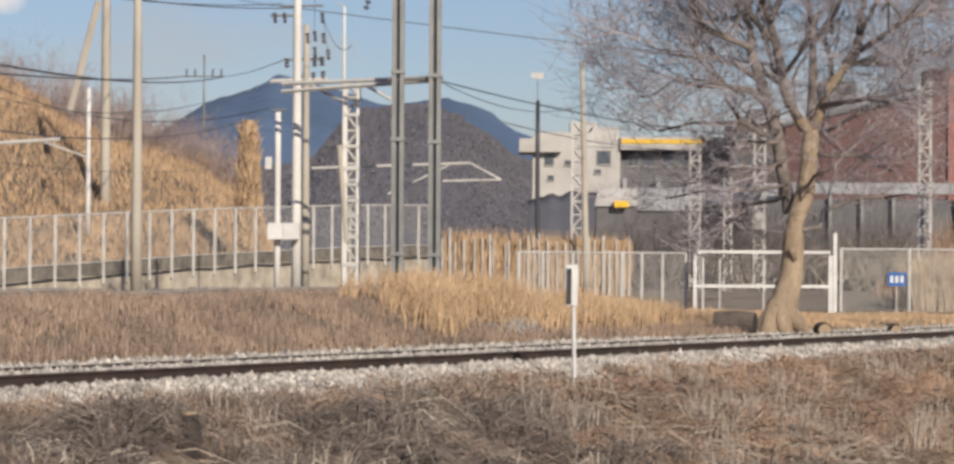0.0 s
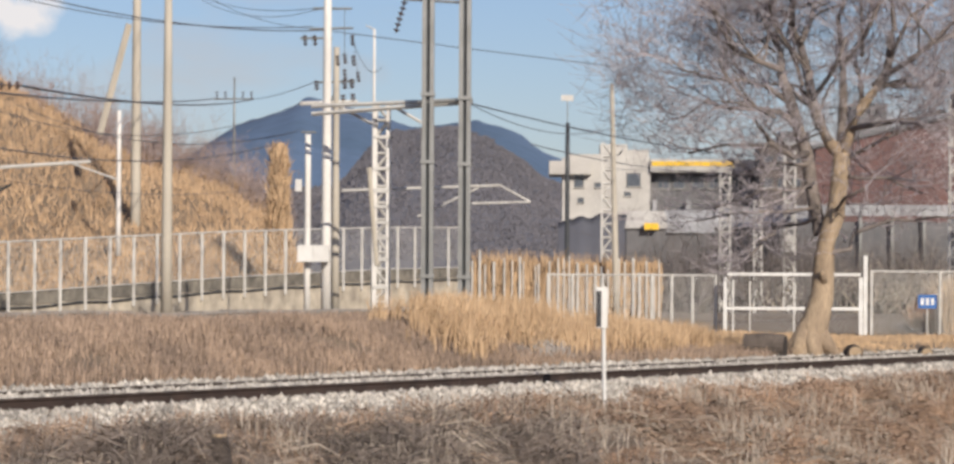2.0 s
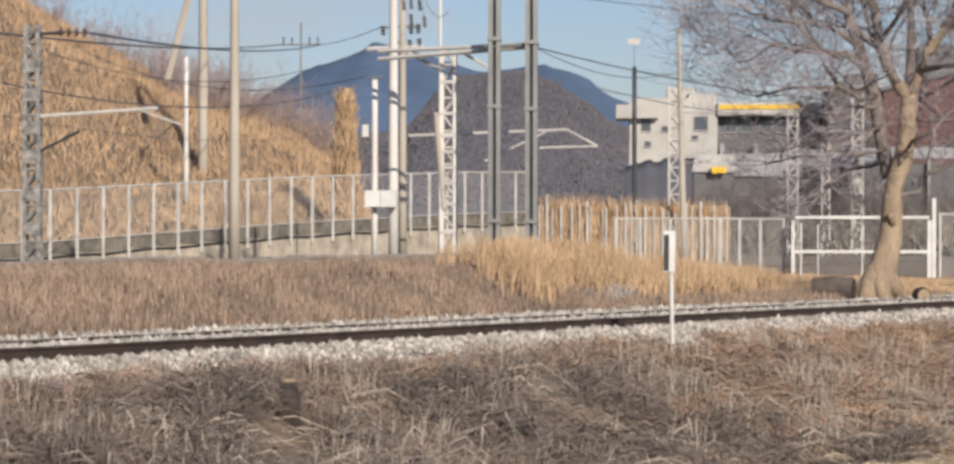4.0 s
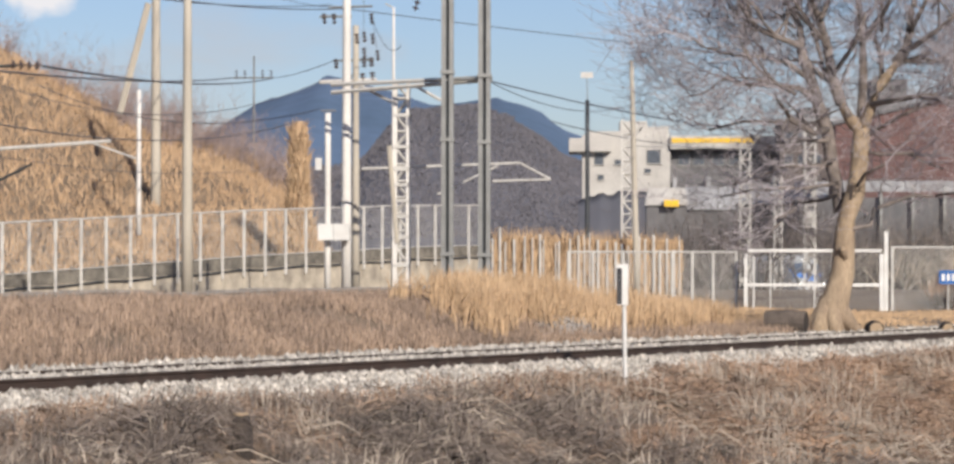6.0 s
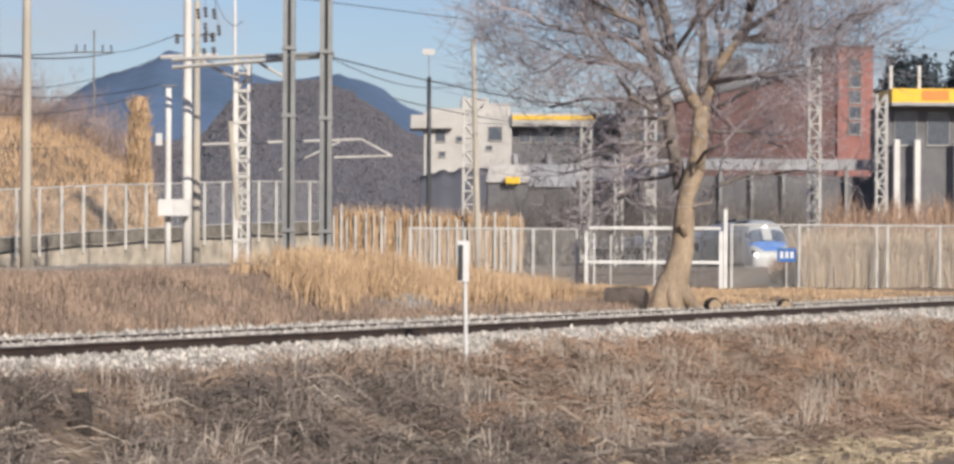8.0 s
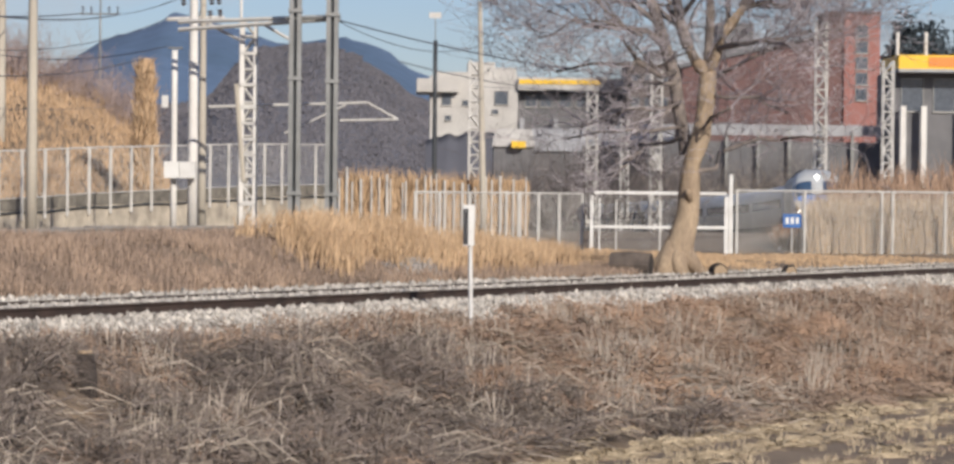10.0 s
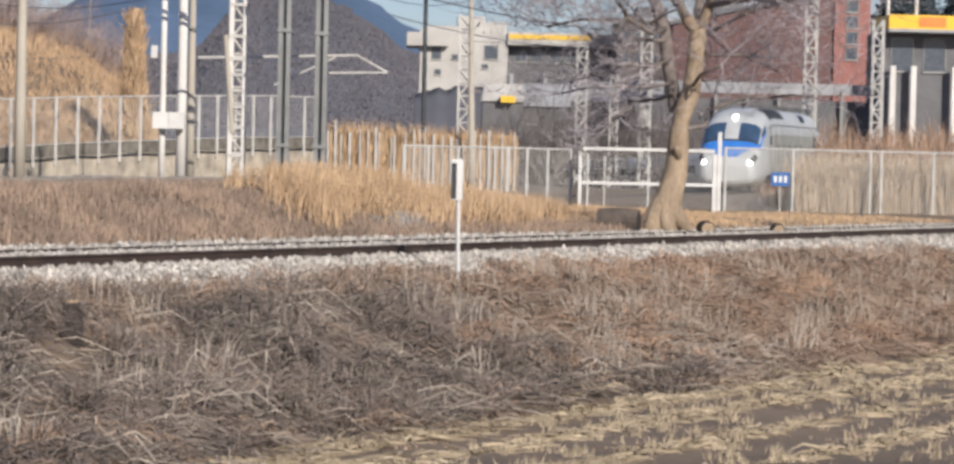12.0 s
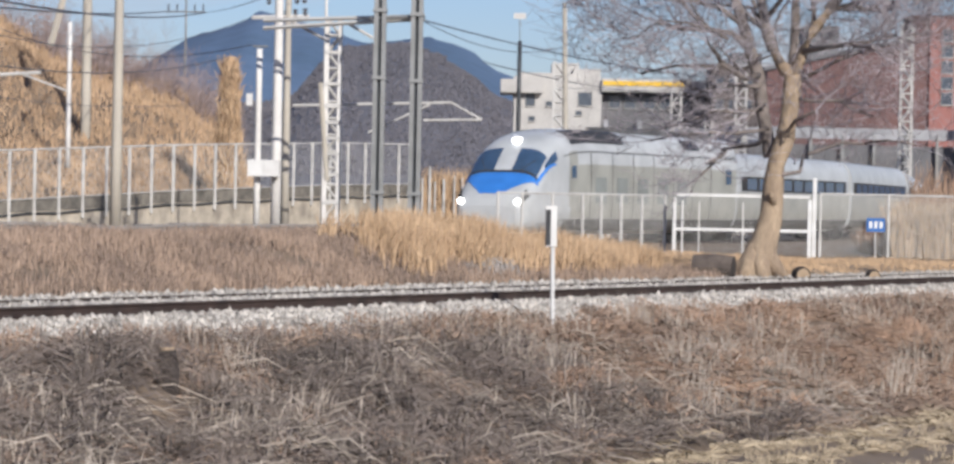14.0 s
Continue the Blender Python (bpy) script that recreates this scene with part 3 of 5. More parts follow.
def wall_fence():
    """Concrete retaining wall with a chain-link fence on it, climbing gently away along the bend."""
    wall = tagged(new("wall_boundary"), "weathered concrete retaining wall below the fence", "wall", kind="structure")
    fence = thing("boundary_fence", (0, 0, 0), "galvanised chain-link fence on a concrete wall", "fence")
    a, b = Vector((-17.5, 95.0)), Vector((-2.85, 124.5))
    n = 23
    pts = []
    for i in range(-9, n + 1):
        k = i / n
        p = a.lerp(b, k)
        top = interp(k, [-0.4, 0, 0.45, 0.8, 1], [2.3, 2.62, 3.25, 3.62, 3.74])
        pts.append((p.x, p.y, top, top - 1.74, 0.0))
    way = (b - a).normalized()
    rz = math.atan2(way.y, way.x)
    front = Vector((way.y, -way.x)) * 0.2
    for p, q in zip(pts, pts[1:]):
        L = math.hypot(q[0] - p[0], q[1] - p[1])
        s = Shape()
        s.box(((p[0] + q[0]) / 2, (p[1] + q[1]) / 2, (p[3] + q[3]) / 4 - 0.3), (L - 0.015, 0.28, (p[3] + q[3]) / 2 + 0.6), rz)
        part("wall_panel", s, CONCRETE, wall)
        part("coping", Shape().box(((p[0] + q[0]) / 2, (p[1] + q[1]) / 2, (p[3] + q[3]) / 2 - 0.12), (L - 0.012, 0.34, 0.42), rz), DARK_CONCRETE, wall, "dark stained coping")
        f = (p[0] + front.x, p[1] + front.y)
        g = (q[0] + front.x, q[1] + front.y)
        fence_post(fence, *f, p[3] - 0.65, p[2] + 0.03, 0.058)
        part("top_rail", Shape().tube([(*f, p[2]), (*g, q[2])], 0.032, 5), GALV, fence)
        part("bottom_rail", Shape().tube([(*f, p[3] + 0.1), (*g, q[3] + 0.1)], 0.022, 5), GALV, fence)
        mesh_panel(fence, f, g, p[3] + 0.1, p[2], q[3] + 0.1, q[2], 0.11, 0.0065)
    part("cable", Shape().tube([(p[0] + front.x * 0.8, p[1] + front.y * 0.8, p[3] - 0.42 + 0.03 * math.sin(i * 2.1)) for i, p in enumerate(pts)], 0.045, 5), DARK_STEEL, fence, "dark cable clipped along the wall")


wall_fence()


def reed_fence():
    """Boundary fence hung with brown reed, beyond the bend."""
    fence = thing("reed_fence", (0, 0, 0), "fence overgrown with brown dry reed", "fence")
    a, b = Vector((-2.36, 124.5)), Vector((5.54, 127))
    n = 25
    rng = random.Random(3)
    for i in range(n + 1):
        p = a.lerp(b, i / n)
        z1 = 2.9 - 0.4 * i / n + rng.uniform(-0.7, 0.0)
        fence_post(fence, p.x + rng.uniform(-0.1, 0.1), p.y - 0.25, -0.2, z1, rng.choice((0.03, 0.04, 0.055)), material=GALV)
    places = []
    for _ in range(8000):
        p = a.lerp(b, rng.uniform(0, 1))
        places.append((p.x, p.y + rng.uniform(-0.15, 1.0), rng.uniform(-0.2, 1.75 - 0.3 * (p.x - a.x) / (b.x - a.x))))
    blades("fence_reeds", places, GOLD_GRASS, 1.25, 0.05, 0.1, "dry brown reeds standing against a fence", "reeds", 0.1)
    back = Shape()
    back.box(((a.x + b.x) / 2, (a.y + b.y) / 2 + 0.4, 1.05), ((b - a).length, 0.25, 2.6), math.atan2(b.y - a.y, b.x - a.x))
    part("reed_mat", back, REED, fence, "brown matted reed screen")


reed_fence()


def front_fence():
    """Low mesh fence and gate between the near track and the main line."""
    fence = thing("mesh_fence", (0, 0, 0), "weathered white steel mesh fence", "fence")
    def run(us, y, zt, posts=0.045, mesh=True):
        pr = None
        for u in us:
            p = (across(u, y), y)
            fence_post(fence, *p, -0.15, zt + 0.03, posts)
            if pr:
                part("top_rail", Shape().tube([(*pr, zt), (*p, zt)], 0.03, 5), GALV, fence)
                if mesh:
                    mesh_panel(fence, pr, p, 0.02, zt - 0.03, 0.02, zt - 0.03, 0.11, 0.009)
            pr = p
    run([815, 855, 905, 955, 985, 1018, 1052, 1090], 88.5, 1.70)
    run([1345, 1457, 1585, 1603, 1690, 1770, 1850, 1930], 88.0, 1.84)
    gate = thing("gate", (7.79, 88.0, 0), "white-painted tubular steel field gate, closed", "gate")
    g0 = Vector((7.79, 88.0, 0))
    xl, xr = 5.78 - g0.x, 9.67 - g0.x
    for x, w in ((xl - 0.06, 0.1), (xl + 0.17, 0.05), (xr, 0.12)):
        part("gate_post", Shape().box((x, 0, 0.78), (w, 0.1, 1.75 if w > 0.09 else 1.6)), WHITE_PAINT, gate)
    part("gate_post", Shape().box((9.81 - g0.x, 0.05, 1.05), (0.11, 0.11, 2.5)), WHITE_PAINT, gate, "tall white gate post")
    for z in (1.74, 0.74):
        part("gate_rail", Shape().box((xl / 2 + xr / 2, 0, z), (xr - xl, 0.07, 0.09)), WHITE_PAINT, gate)
    for k in (0.17, 0.5):
        part("gate_bar", Shape().box((xl + (xr - xl) * k, 0.01, 0.78), (0.045, 0.045, 1.5)), GALV, gate)
    mesh_panel(gate, (xl, 0.03), (xr, 0.03), 0.05, 1.7, 0.05, 1.7, 0.14, 0.006)
    # small blue plate on the fence
    sg = thing("sign", (11.58, 87.8, 0), "small blue enamel sign with white marks", "sign")
    part("sign_post", Shape().tube([(0.0, 0.05, -0.05), (0.0, 0.05, 1.13)], 0.022, 6), GALV, sg)
    part("plate", Shape().box((0, 0, 0.97), (0.54, 0.03, 0.40)), SIGN_BLUE, sg)
    for x in (-0.15, 0.0, 0.15):
        part("mark", Shape().box((x, -0.02, 0.97), (0.09, 0.008, 0.2)), WHITE_PAINT, sg)


front_fence()


# ---- masts, poles and wires ----
def lattice_mast(x, y, z0, z1, w=0.5, material=GALV, label="pale galvanised lattice catenary mast", parts_of=None, taper=0.8):
    m = parts_of or thing("lattice_mast", (x, y, z0), label, "mast", "catenary masts")
    H = z1 - z0
    for sx in (-1, 1):
        for sy in (-1, 1):
            part("leg", Shape().tube([(sx * w / 2, sy * w / 2, 0), (sx * w / 2 * taper, sy * w / 2 * taper, H)], 0.065, 4), material, m)
    n = max(4, int(H / (w * 1.15)))
    for sy in (-1, 1):
        for i in range(n):
            za, zb = H * i / n, H * (i + 1) / n
            wa, wb = w / 2 * (1 + (taper - 1) * i / n), w / 2 * (1 + (taper - 1) * (i + 1) / n)
            d = 1 if i % 2 else -1
            part("lattice_bar", Shape().bar((-wa * d, sy * wa, za), (wb * d, sy * wb, zb), 0.11 * w + 0.02), material, m)
            part("lattice_bar", Shape().bar((-wa, sy * wa, za), (wa, sy * wa, za), 0.11 * w + 0.02), material, m)
    for sx in (-1, 1):
        for i in range(n):
            za, zb = H * i / n, H * (i + 1) / n
            d = 1 if i % 2 else -1
            part("lattice_bar", Shape().bar((sx * w / 2 * taper, -w / 2 * d, za), (sx * w / 2 * taper, w / 2 * d, zb), 0.04), material, m)
    part("footing", Shape().box((0, 0, 0.0), (w + 0.4, w + 0.4, 0.5)), CONCRETE, m)
    return m


def round_pole(x, y, z0, z1, r0, r1, material=POLE, label="weathered concrete utility pole", name="utility_pole", lean=(0, 0)):
    m = thing(name, (x, y, z0), label, "pole", "poles")
    H = z1 - z0
    part("shaft", Shape().tube([(lean[0] * k, lean[1] * k, H * k) for k in (0, 0.25, 0.5, 0.75, 1)], [r0 + (r1 - r0) * k for k in (0, 0.25, 0.5, 0.75, 1)], 12), material, m, smooth=True)
    return m


def insulators(parent, p, q, n=6, r=0.07):
    s = Shape()
    p, q = Vector(p), Vector(q)
    s.tube([p, q], 0.02, 5)
    for i in range(n):
        c = p.lerp(q, (i + 0.5) / n)
        d = (q - p).normalized() * 0.03
        s.tube([c - d, c + d], [r, r * 0.6], 8)
    part("insulator", s, INSULATOR, parent)


def h_column(x, y, z0, z1, w=0.34):
    m = thing("steel_column", (x, y, z0), "dark grey steel H-section portal column", "column", "portal columns")
    H = z1 - z0
    part("flange", Shape().box((-w / 2 + 0.06, 0, H / 2), (0.12, w, H)), GREY_STEEL, m)
    part("flange", Shape().box((w / 2 - 0.06, 0, H / 2), (0.12, w, H)), GREY_STEEL, m)
    # darker steel here paints the shade between the flanges
    part("web", Shape().box((0, 0.02, H / 2), (w - 0.24, 0.14, H)), DARK_STEEL, m, "recessed web, groove shade in its colour")
    for z in (H * 0.14, H * 0.48, H * 0.68):
        part("clamp", Shape().box((0, -0.02, z), (w + 0.05, w + 0.06, 0.1)), GREY_STEEL, m)
    part("base_plate", Shape().box((0, 0, 0.02), (0.7, 0.7, 0.12)), CONCRETE, m)
    return m


def arm(parent, a, b, w=0.1, material=GALV, name="arm"):
    o = Vector(parent.location)
    return part(name, Shape().tube([Vector(a) - o, Vector(b) - o], w / 2, 6), material, parent)


# portal of two steel columns
YC = 84.0
col_a = h_column(-2.85, YC, 0.3, 9.70)
col_b = h_column(-1.82, YC, 0.3, 9.56)
arm(col_a, (-3.55, 84.00, 9.36), (-1.73, 84.00, 9.26), 0.09, GREY_STEEL, "crossbar")
arm(col_a, (-3.12, 84.00, 6.47), (-1.60, 84.00, 6.54), 0.13, GREY_STEEL, "crossbar")
insulators(col_a, tuple(Vector((-3.51, 84.00, 9.32)) - col_a.location), tuple(Vector((-3.77, 84.00, 8.41)) - col_a.location), 6, 0.1)

# left concrete poles
pole_a = round_pole(-9.65, 80, 0.4, 9.37, 0.16, 0.10)
pole_b = round_pole(-17.31, 132, 2.5, 15.16, 0.24, 0.17)
arm(pole_b, (-18.91, 132.00, 7.88), (-17.65, 132.00, 12.76), 0.32, POLE, "brace")
arm(pole_b, (-17.39, 132.00, 14.28), (-16.51, 132.00, 15.03), 0.16, POLE, "brace")
arm(pole_b, (-18.51, 132.00, 15.08), (-15.57, 132.00, 15.08), 0.12, GREY_STEEL, "crossarm")
pole_c = round_pole(-17.10, 125, 2.5, 8.55, 0.11, 0.09, WHITE_POLE, "slim white marker pole on the bank")
pole_thin = round_pole(-16.73, 170, 3.0, 13.04, 0.09, 0.05, GREY_STEEL, "thin grey steel pole on the bank")
arm(pole_thin, (-17.93, 170.00, 11.81), (-15.59, 170.00, 11.81), 0.1, GREY_STEEL, "crossarm")
for u in (268, 282, 311, 325):
    insulators(pole_thin, tuple(Vector((across(u, 170), 170, 11.75)) - pole_thin.location), tuple(Vector((across(u, 170), 170, 12.25)) - pole_thin.location), 3, 0.09)

# vine-covered post at the end of the bank
def vine_post():
    m = thing("vine_post", (-10.35, 124, 1.0), "post smothered in brown dead creeper", "post")
    H = 7.19 - 1.0
    rng = random.Random(8)
    s = Shape()
    s.tube([(0, 0, 0), (0, 0, H)], 0.22, 8)
    part("core", s, GOLD_GRASS, m)
    pl = []
    for _ in range(2600):
        a, z = rng.uniform(0, 6.3), rng.uniform(0, H - 0.5)
        r = rng.uniform(0.1, 0.36) * (1.0 + 2.2 * (1 - z / H) ** 3 + 0.1)
        pl.append((r * math.cos(a), r * math.sin(a), z))
    b = blades("creeper", pl, GOLD_GRASS, 0.7, 0.05, 0.45, "dead brown creeper", "creeper")
    b.parent = m
    for k in ("category", "kind"):
        del b[k]


vine_post()

# white pole, its twin behind, the tube with a switch box
pole_w = round_pole(-5.94, 88, 0.4, 10.66, 0.155, 0.11, WHITE_POLE, "tall white concrete power pole with crossarms")
o = Vector(pole_w.location)
arm(pole_w, (-6.74, 88.00, 8.58), (-5.80, 88.00, 8.58), 0.07, GREY_STEEL, "crossarm")
arm(pole_w, (-6.38, 88.00, 9.45), (-5.23, 88.00, 9.45), 0.07, GREY_STEEL, "crossarm")
arm(pole_w, (-6.47, 88.00, 8.85), (-5.19, 88.00, 8.88), 0.07, GREY_STEEL, "crossarm")
for u, v in ((412, 22), (428, 22), (448, -60), (490, 22), (492, 55), (478, 52), (478, 78), (466, 55), (500, 82)):
    x, z = across(u, 88), level(v, 88)
    insulators(pole_w, Vector((x, 88, z)) - o, Vector((x + 0.03, 88, z - 0.32)) - o, 3, 0.07)
pole_g = round_pole(-5.93, 92, 0.4, 8.63, 0.13, 0.09, POLE, "grey concrete pole behind the power pole")
o = Vector(pole_g.location)
for u, v in ((432, 97), (478, 95), (490, 94), (455, 122), (476, 120), (492, 118)):
    x, z = across(u, 92), level(v, 92)
    insulators(pole_g, Vector((x, 92, z)) - o, Vector((x + 0.02, 92, z - 0.3)) - o, 3, 0.09)
arm(pole_g, (-6.62, 92.00, 7.55), (-5.37, 92.00, 7.59), 0.07, GREY_STEEL, "crossarm")
arm(pole_g, (-7.04, 92.00, 6.90), (-5.28, 92.00, 6.96), 0.14, GALV, "crossarm")
tube = round_pole(-6.485, 87.9, 0.4, 5.75, 0.095, 0.085, WHITE_POLE, "white steel pole carrying switch boxes")
for x0 in (404, 430):
    x = across(x0 + 12, 87.6)
    part("switch_box", Shape().box(Vector((x, 87.6, 2.27)) - Vector(tube.location), (0.45, 0.3, 0.48)), WHITE_PAINT, tube, "white steel switch box")
part("lamp_box", Shape().box(Vector((-6.75, 87.9, 4.26)) - Vector(tube.location), (0.18, 0.2, 0.35)), WHITE_PAINT, tube)
arm(tube, (-6.68, 87.9, 5.82), (-6.25, 87.9, 5.82), 0.06, GREY_STEEL, "crossarm")

# lattice mast with the portal beam
mast_a = lattice_mast(-4.237, 86.35, 0.4, 6.56, 0.40, GALV, taper=0.9)
for sx in (-0.19, 0.19):
    part("channel", Shape().box((sx, -0.235, 3.05), (0.12, 0.05, 6.1)), WHITE_POLE, mast_a)
for z in (0.9, 1.7, 2.3, 2.75, 3.2, 3.65, 4.3, 5.2):
    part("batten_plate", Shape().box((0, -0.275, z), (0.46, 0.02, 0.09)), GALV, mast_a)


def mast_arm(a, b, w, material, name):
    """An arm set out at 86 m, carried back to the mast's own distance."""
    eye, k = Vector((0, 0, EYE)), 86.1 / 86.0
    return arm(mast_a, eye + (Vector(a) - eye) * k, eye + (Vector(b) - eye) * k, w, material, name)


o = Vector(mast_a.location)
beam = Shape()
for dz in (0, 0.22):
    beam.bar(Vector((-6.25, 86.1, 6.47 - dz)) - o, Vector((-1.63, 84.3, 6.57 - dz * 0.3)) - o, 0.1)
part("beam", beam, GALV, mast_a, "galvanised portal beam")
mast_arm((-5.46, 86.00, 6.46), (-4.50, 86.00, 5.97), 0.1, GALV, "strut")
mast_arm((-3.89, 86.00, 6.46), (-3.11, 86.00, 6.02), 0.1, GALV, "strut")
mast_arm((-5.37, 86.00, 4.06), (-0.85, 86.00, 4.23), 0.08, GALV, "cantilever")
mast_arm((-0.85, 86.00, 4.23), (0.03, 86.00, 3.76), 0.07, GALV, "cantilever")
mast_arm((-1.63, 86.00, 3.71), (0.03, 86.00, 3.76), 0.07, GALV, "cantilever")
mast_arm((-3.20, 86.00, 3.33), (-1.46, 86.00, 4.16), 0.06, GALV, "cantilever")
mast_arm((-4.59, 86.00, 4.72), (-4.36, 86.00, 1.94), 0.14, POLE, "spare_post")
lamp = round_pole(-4.93, 95, 0.4, 9.44, 0.07, 0.04, WHITE_POLE, "slender street lamp post", "street_lamp")
arm(lamp, (-4.93, 95.00, 9.44), (-5.20, 95.00, 9.56), 0.05, GALV, "lamp_arm")

# mast at the far side of the bank
mast_l = lattice_mast(-13.56, 72, 0.2, 6.29, 0.36, MOTTLED, "mottled dark steel catenary mast with cantilevers")
arm(mast_l, (-13.56, 72.00, 6.07), (-12.79, 72.00, 6.10), 0.09, DARK_STEEL, "arm")
insulators(mast_l, Vector((-12.97, 72.00, 6.13)) - mast_l.location, Vector((-12.20, 72.00, 6.10)) - mast_l.location, 4, 0.12)
arm(mast_l, (-13.44, 72.00, 4.09), (-10.53, 72.00, 4.29), 0.09, GALV, "cantilever")
arm(mast_l, (-13.44, 72.00, 3.23), (-12.42, 72.00, 3.74), 0.08, DARK_STEEL, "strut")
arm(mast_l, (-11.11, 72.00, 4.29), (-9.88, 72.00, 3.86), 0.05, GALV, "cantilever")
for z in (1.2, 2.0, 2.9, 3.6, 4.4, 5.1):
    part("band", Shape().box((0, 0, z), (0.44, 0.44, 0.3)), MOTTLED, mast_l)

# masts beyond the reed fence and along the bend
for u, v0, v1, d, w in ((912, 430, 198, 128, 0.42), (1105, 512, 243, 176, 0.52), (1159, 440, 290, 225, 0.5), (1211, 510, 210, 192, 0.6), (1482, 400, 125, 215, 0.72), (1593, 400, 190, 206, 0.62)):
    lattice_mast(across(u, d), d, ground_z(across(u, d), d), level(v1, d), w * 1.15, GALV, taper=0.95)
pole_d = round_pole(3.64, 125, -0.1, 9.76, 0.15, 0.09, POLE, "slender concrete pole beside a lattice mast", lean=(-0.25, 0))
pole_e = round_pole(3.88, 310, -3.0, 18.06, 0.27, 0.22, DARK_STEEL, "dark steel pole with a small board on top")
part("mast_head", Shape().tube([(0, 0, 18.06 + 3.0), (-0.05, 0, 20.38 + 3.0)], 0.05, 5), GREY_STEEL, pole_e)
part("board", Shape().box((-0.05, 0, 20.44 + 3.2), (1.25, 0.1, 0.6)), GALV, pole_e)
box_j = thing("junction_box", (16.42, 191.30, 4.07), "grey junction box on a mast", "junction box")
part("body", Shape().box((0, 0, 0), (0.7, 0.5, 1.0)), GALV, box_j)
part("hood", Shape().box((0, -0.02, 0.53), (0.8, 0.6, 0.08)), GALV, box_j)


def wire(a, b, sag, r=0.016, label="sagging black overhead wire"):
    a, b = Vector(a), Vector(b)
    pts = [a.lerp(b, k / 16) - Vector((0, 0, sag * 4 * (k / 16) * (1 - k / 16))) for k in range(17)]
    return tagged(part("overhead_wire", Shape().tube(pts, r, 4), WIRE), label, "wire", "overhead wires")


wire((-14.48, 70.00, 8.91), (-5.99, 88.00, 8.81), 0.5, 0.0161)
wire((-5.99, 88.00, 8.81), (15.91, 110.00, 8.09), 0.1, 0.0136)
wire((-16.23, 80.00, 9.66), (-6.38, 88.00, 8.92), 0.5, 0.0136)
wire((-16.37, 132.00, 15.03), (-6.38, 88.00, 9.45), 0.6, 0.0099)
wire((-15.97, 132.00, 15.03), (-6.12, 88.00, 9.45), 0.9, 0.0099)
wire((-15.57, 132.00, 15.03), (-6.38, 88.00, 8.85), 0.5, 0.0099)
wire((-22.51, 132.00, 15.03), (-18.37, 132.00, 15.08), 0.4, 0.02)
wire((-14.75, 72.00, 6.14), (-17.93, 170.00, 11.81), 0.3, 0.03)
wire((-12.20, 72.00, 6.10), (-15.59, 170.00, 11.81), 0.4, 0.03)
wire((-15.59, 170.00, 11.81), (-6.62, 92.00, 7.55), 0.1, 0.0155)
wire((-15.16, 74.00, 6.42), (-7.04, 92.00, 6.90), 1.2, 0.0112)
wire((-17.05, 100.00, 7.28), (-7.04, 92.00, 6.07), 0.8, 0.0136)
wire((-14.71, 74.00, 5.00), (-10.37, 124.00, 7.19), 0.7, 0.02)
wire((-14.71, 74.00, 4.18), (-10.35, 124.00, 5.43), 0.5, 0.0099)
wire((-1.76, 84.00, 6.47), (3.67, 126.00, 8.09), 0.6, 0.0136)
wire((-1.76, 84.00, 6.47), (16.56, 192.00, 9.78), 0.5, 0.02)
wire((0.04, 110.00, 6.53), (11.41, 176.00, 8.01), 0.3, 0.02)
wire((3.88, 310.00, 17.75), (16.56, 192.00, 9.39), 0.3, 0.02)
wire((-5.23, 88.00, 8.67), (-4.24, 86.00, 7.59), 0.5, 0.0112)
wire((-5.44, 88.00, 9.45), (-5.44, 88.00, 8.00), 0.1, 0.0112)
wire((-5.19, 88.00, 8.71), (-5.05, 88.00, 7.60), 0.1, 0.0112)
wire((3.31, 128.00, 6.34), (30.32, 215.00, 12.30), 0.9, 0.0112)
wire((11.41, 176.00, 6.59), (30.32, 215.00, 10.78), 0.6, 0.0112)
wire((30.32, 215.00, 13.61), (33.67, 206.00, 11.01), 0.6, 0.0112)


# ---- buildings ----
def window(parent, x, y, z, w, h, rz=0.0, material=WINDOW):
    """A pane behind a frame with a sill, on a wall that faces the camera."""
    win = part("window", Shape().box((x, y, z), (w, 0.06, h)), material, parent)
    fr = Shape()
    for dx in (-w / 2, w / 2):
        fr.box((x + dx, y - 0.05, z), (0.07, 0.1, h + 0.07))
    for dz in (-h / 2, h / 2):
        fr.box((x, y - 0.05, z + dz), (w + 0.07, 0.1, 0.07))
    part("frame", fr, GREY_STEEL, win)
    part("sill", Shape().box((x, y - 0.09, z - h / 2 - 0.06), (w + 0.2, 0.18, 0.07)), RENDER_WHITE, win)


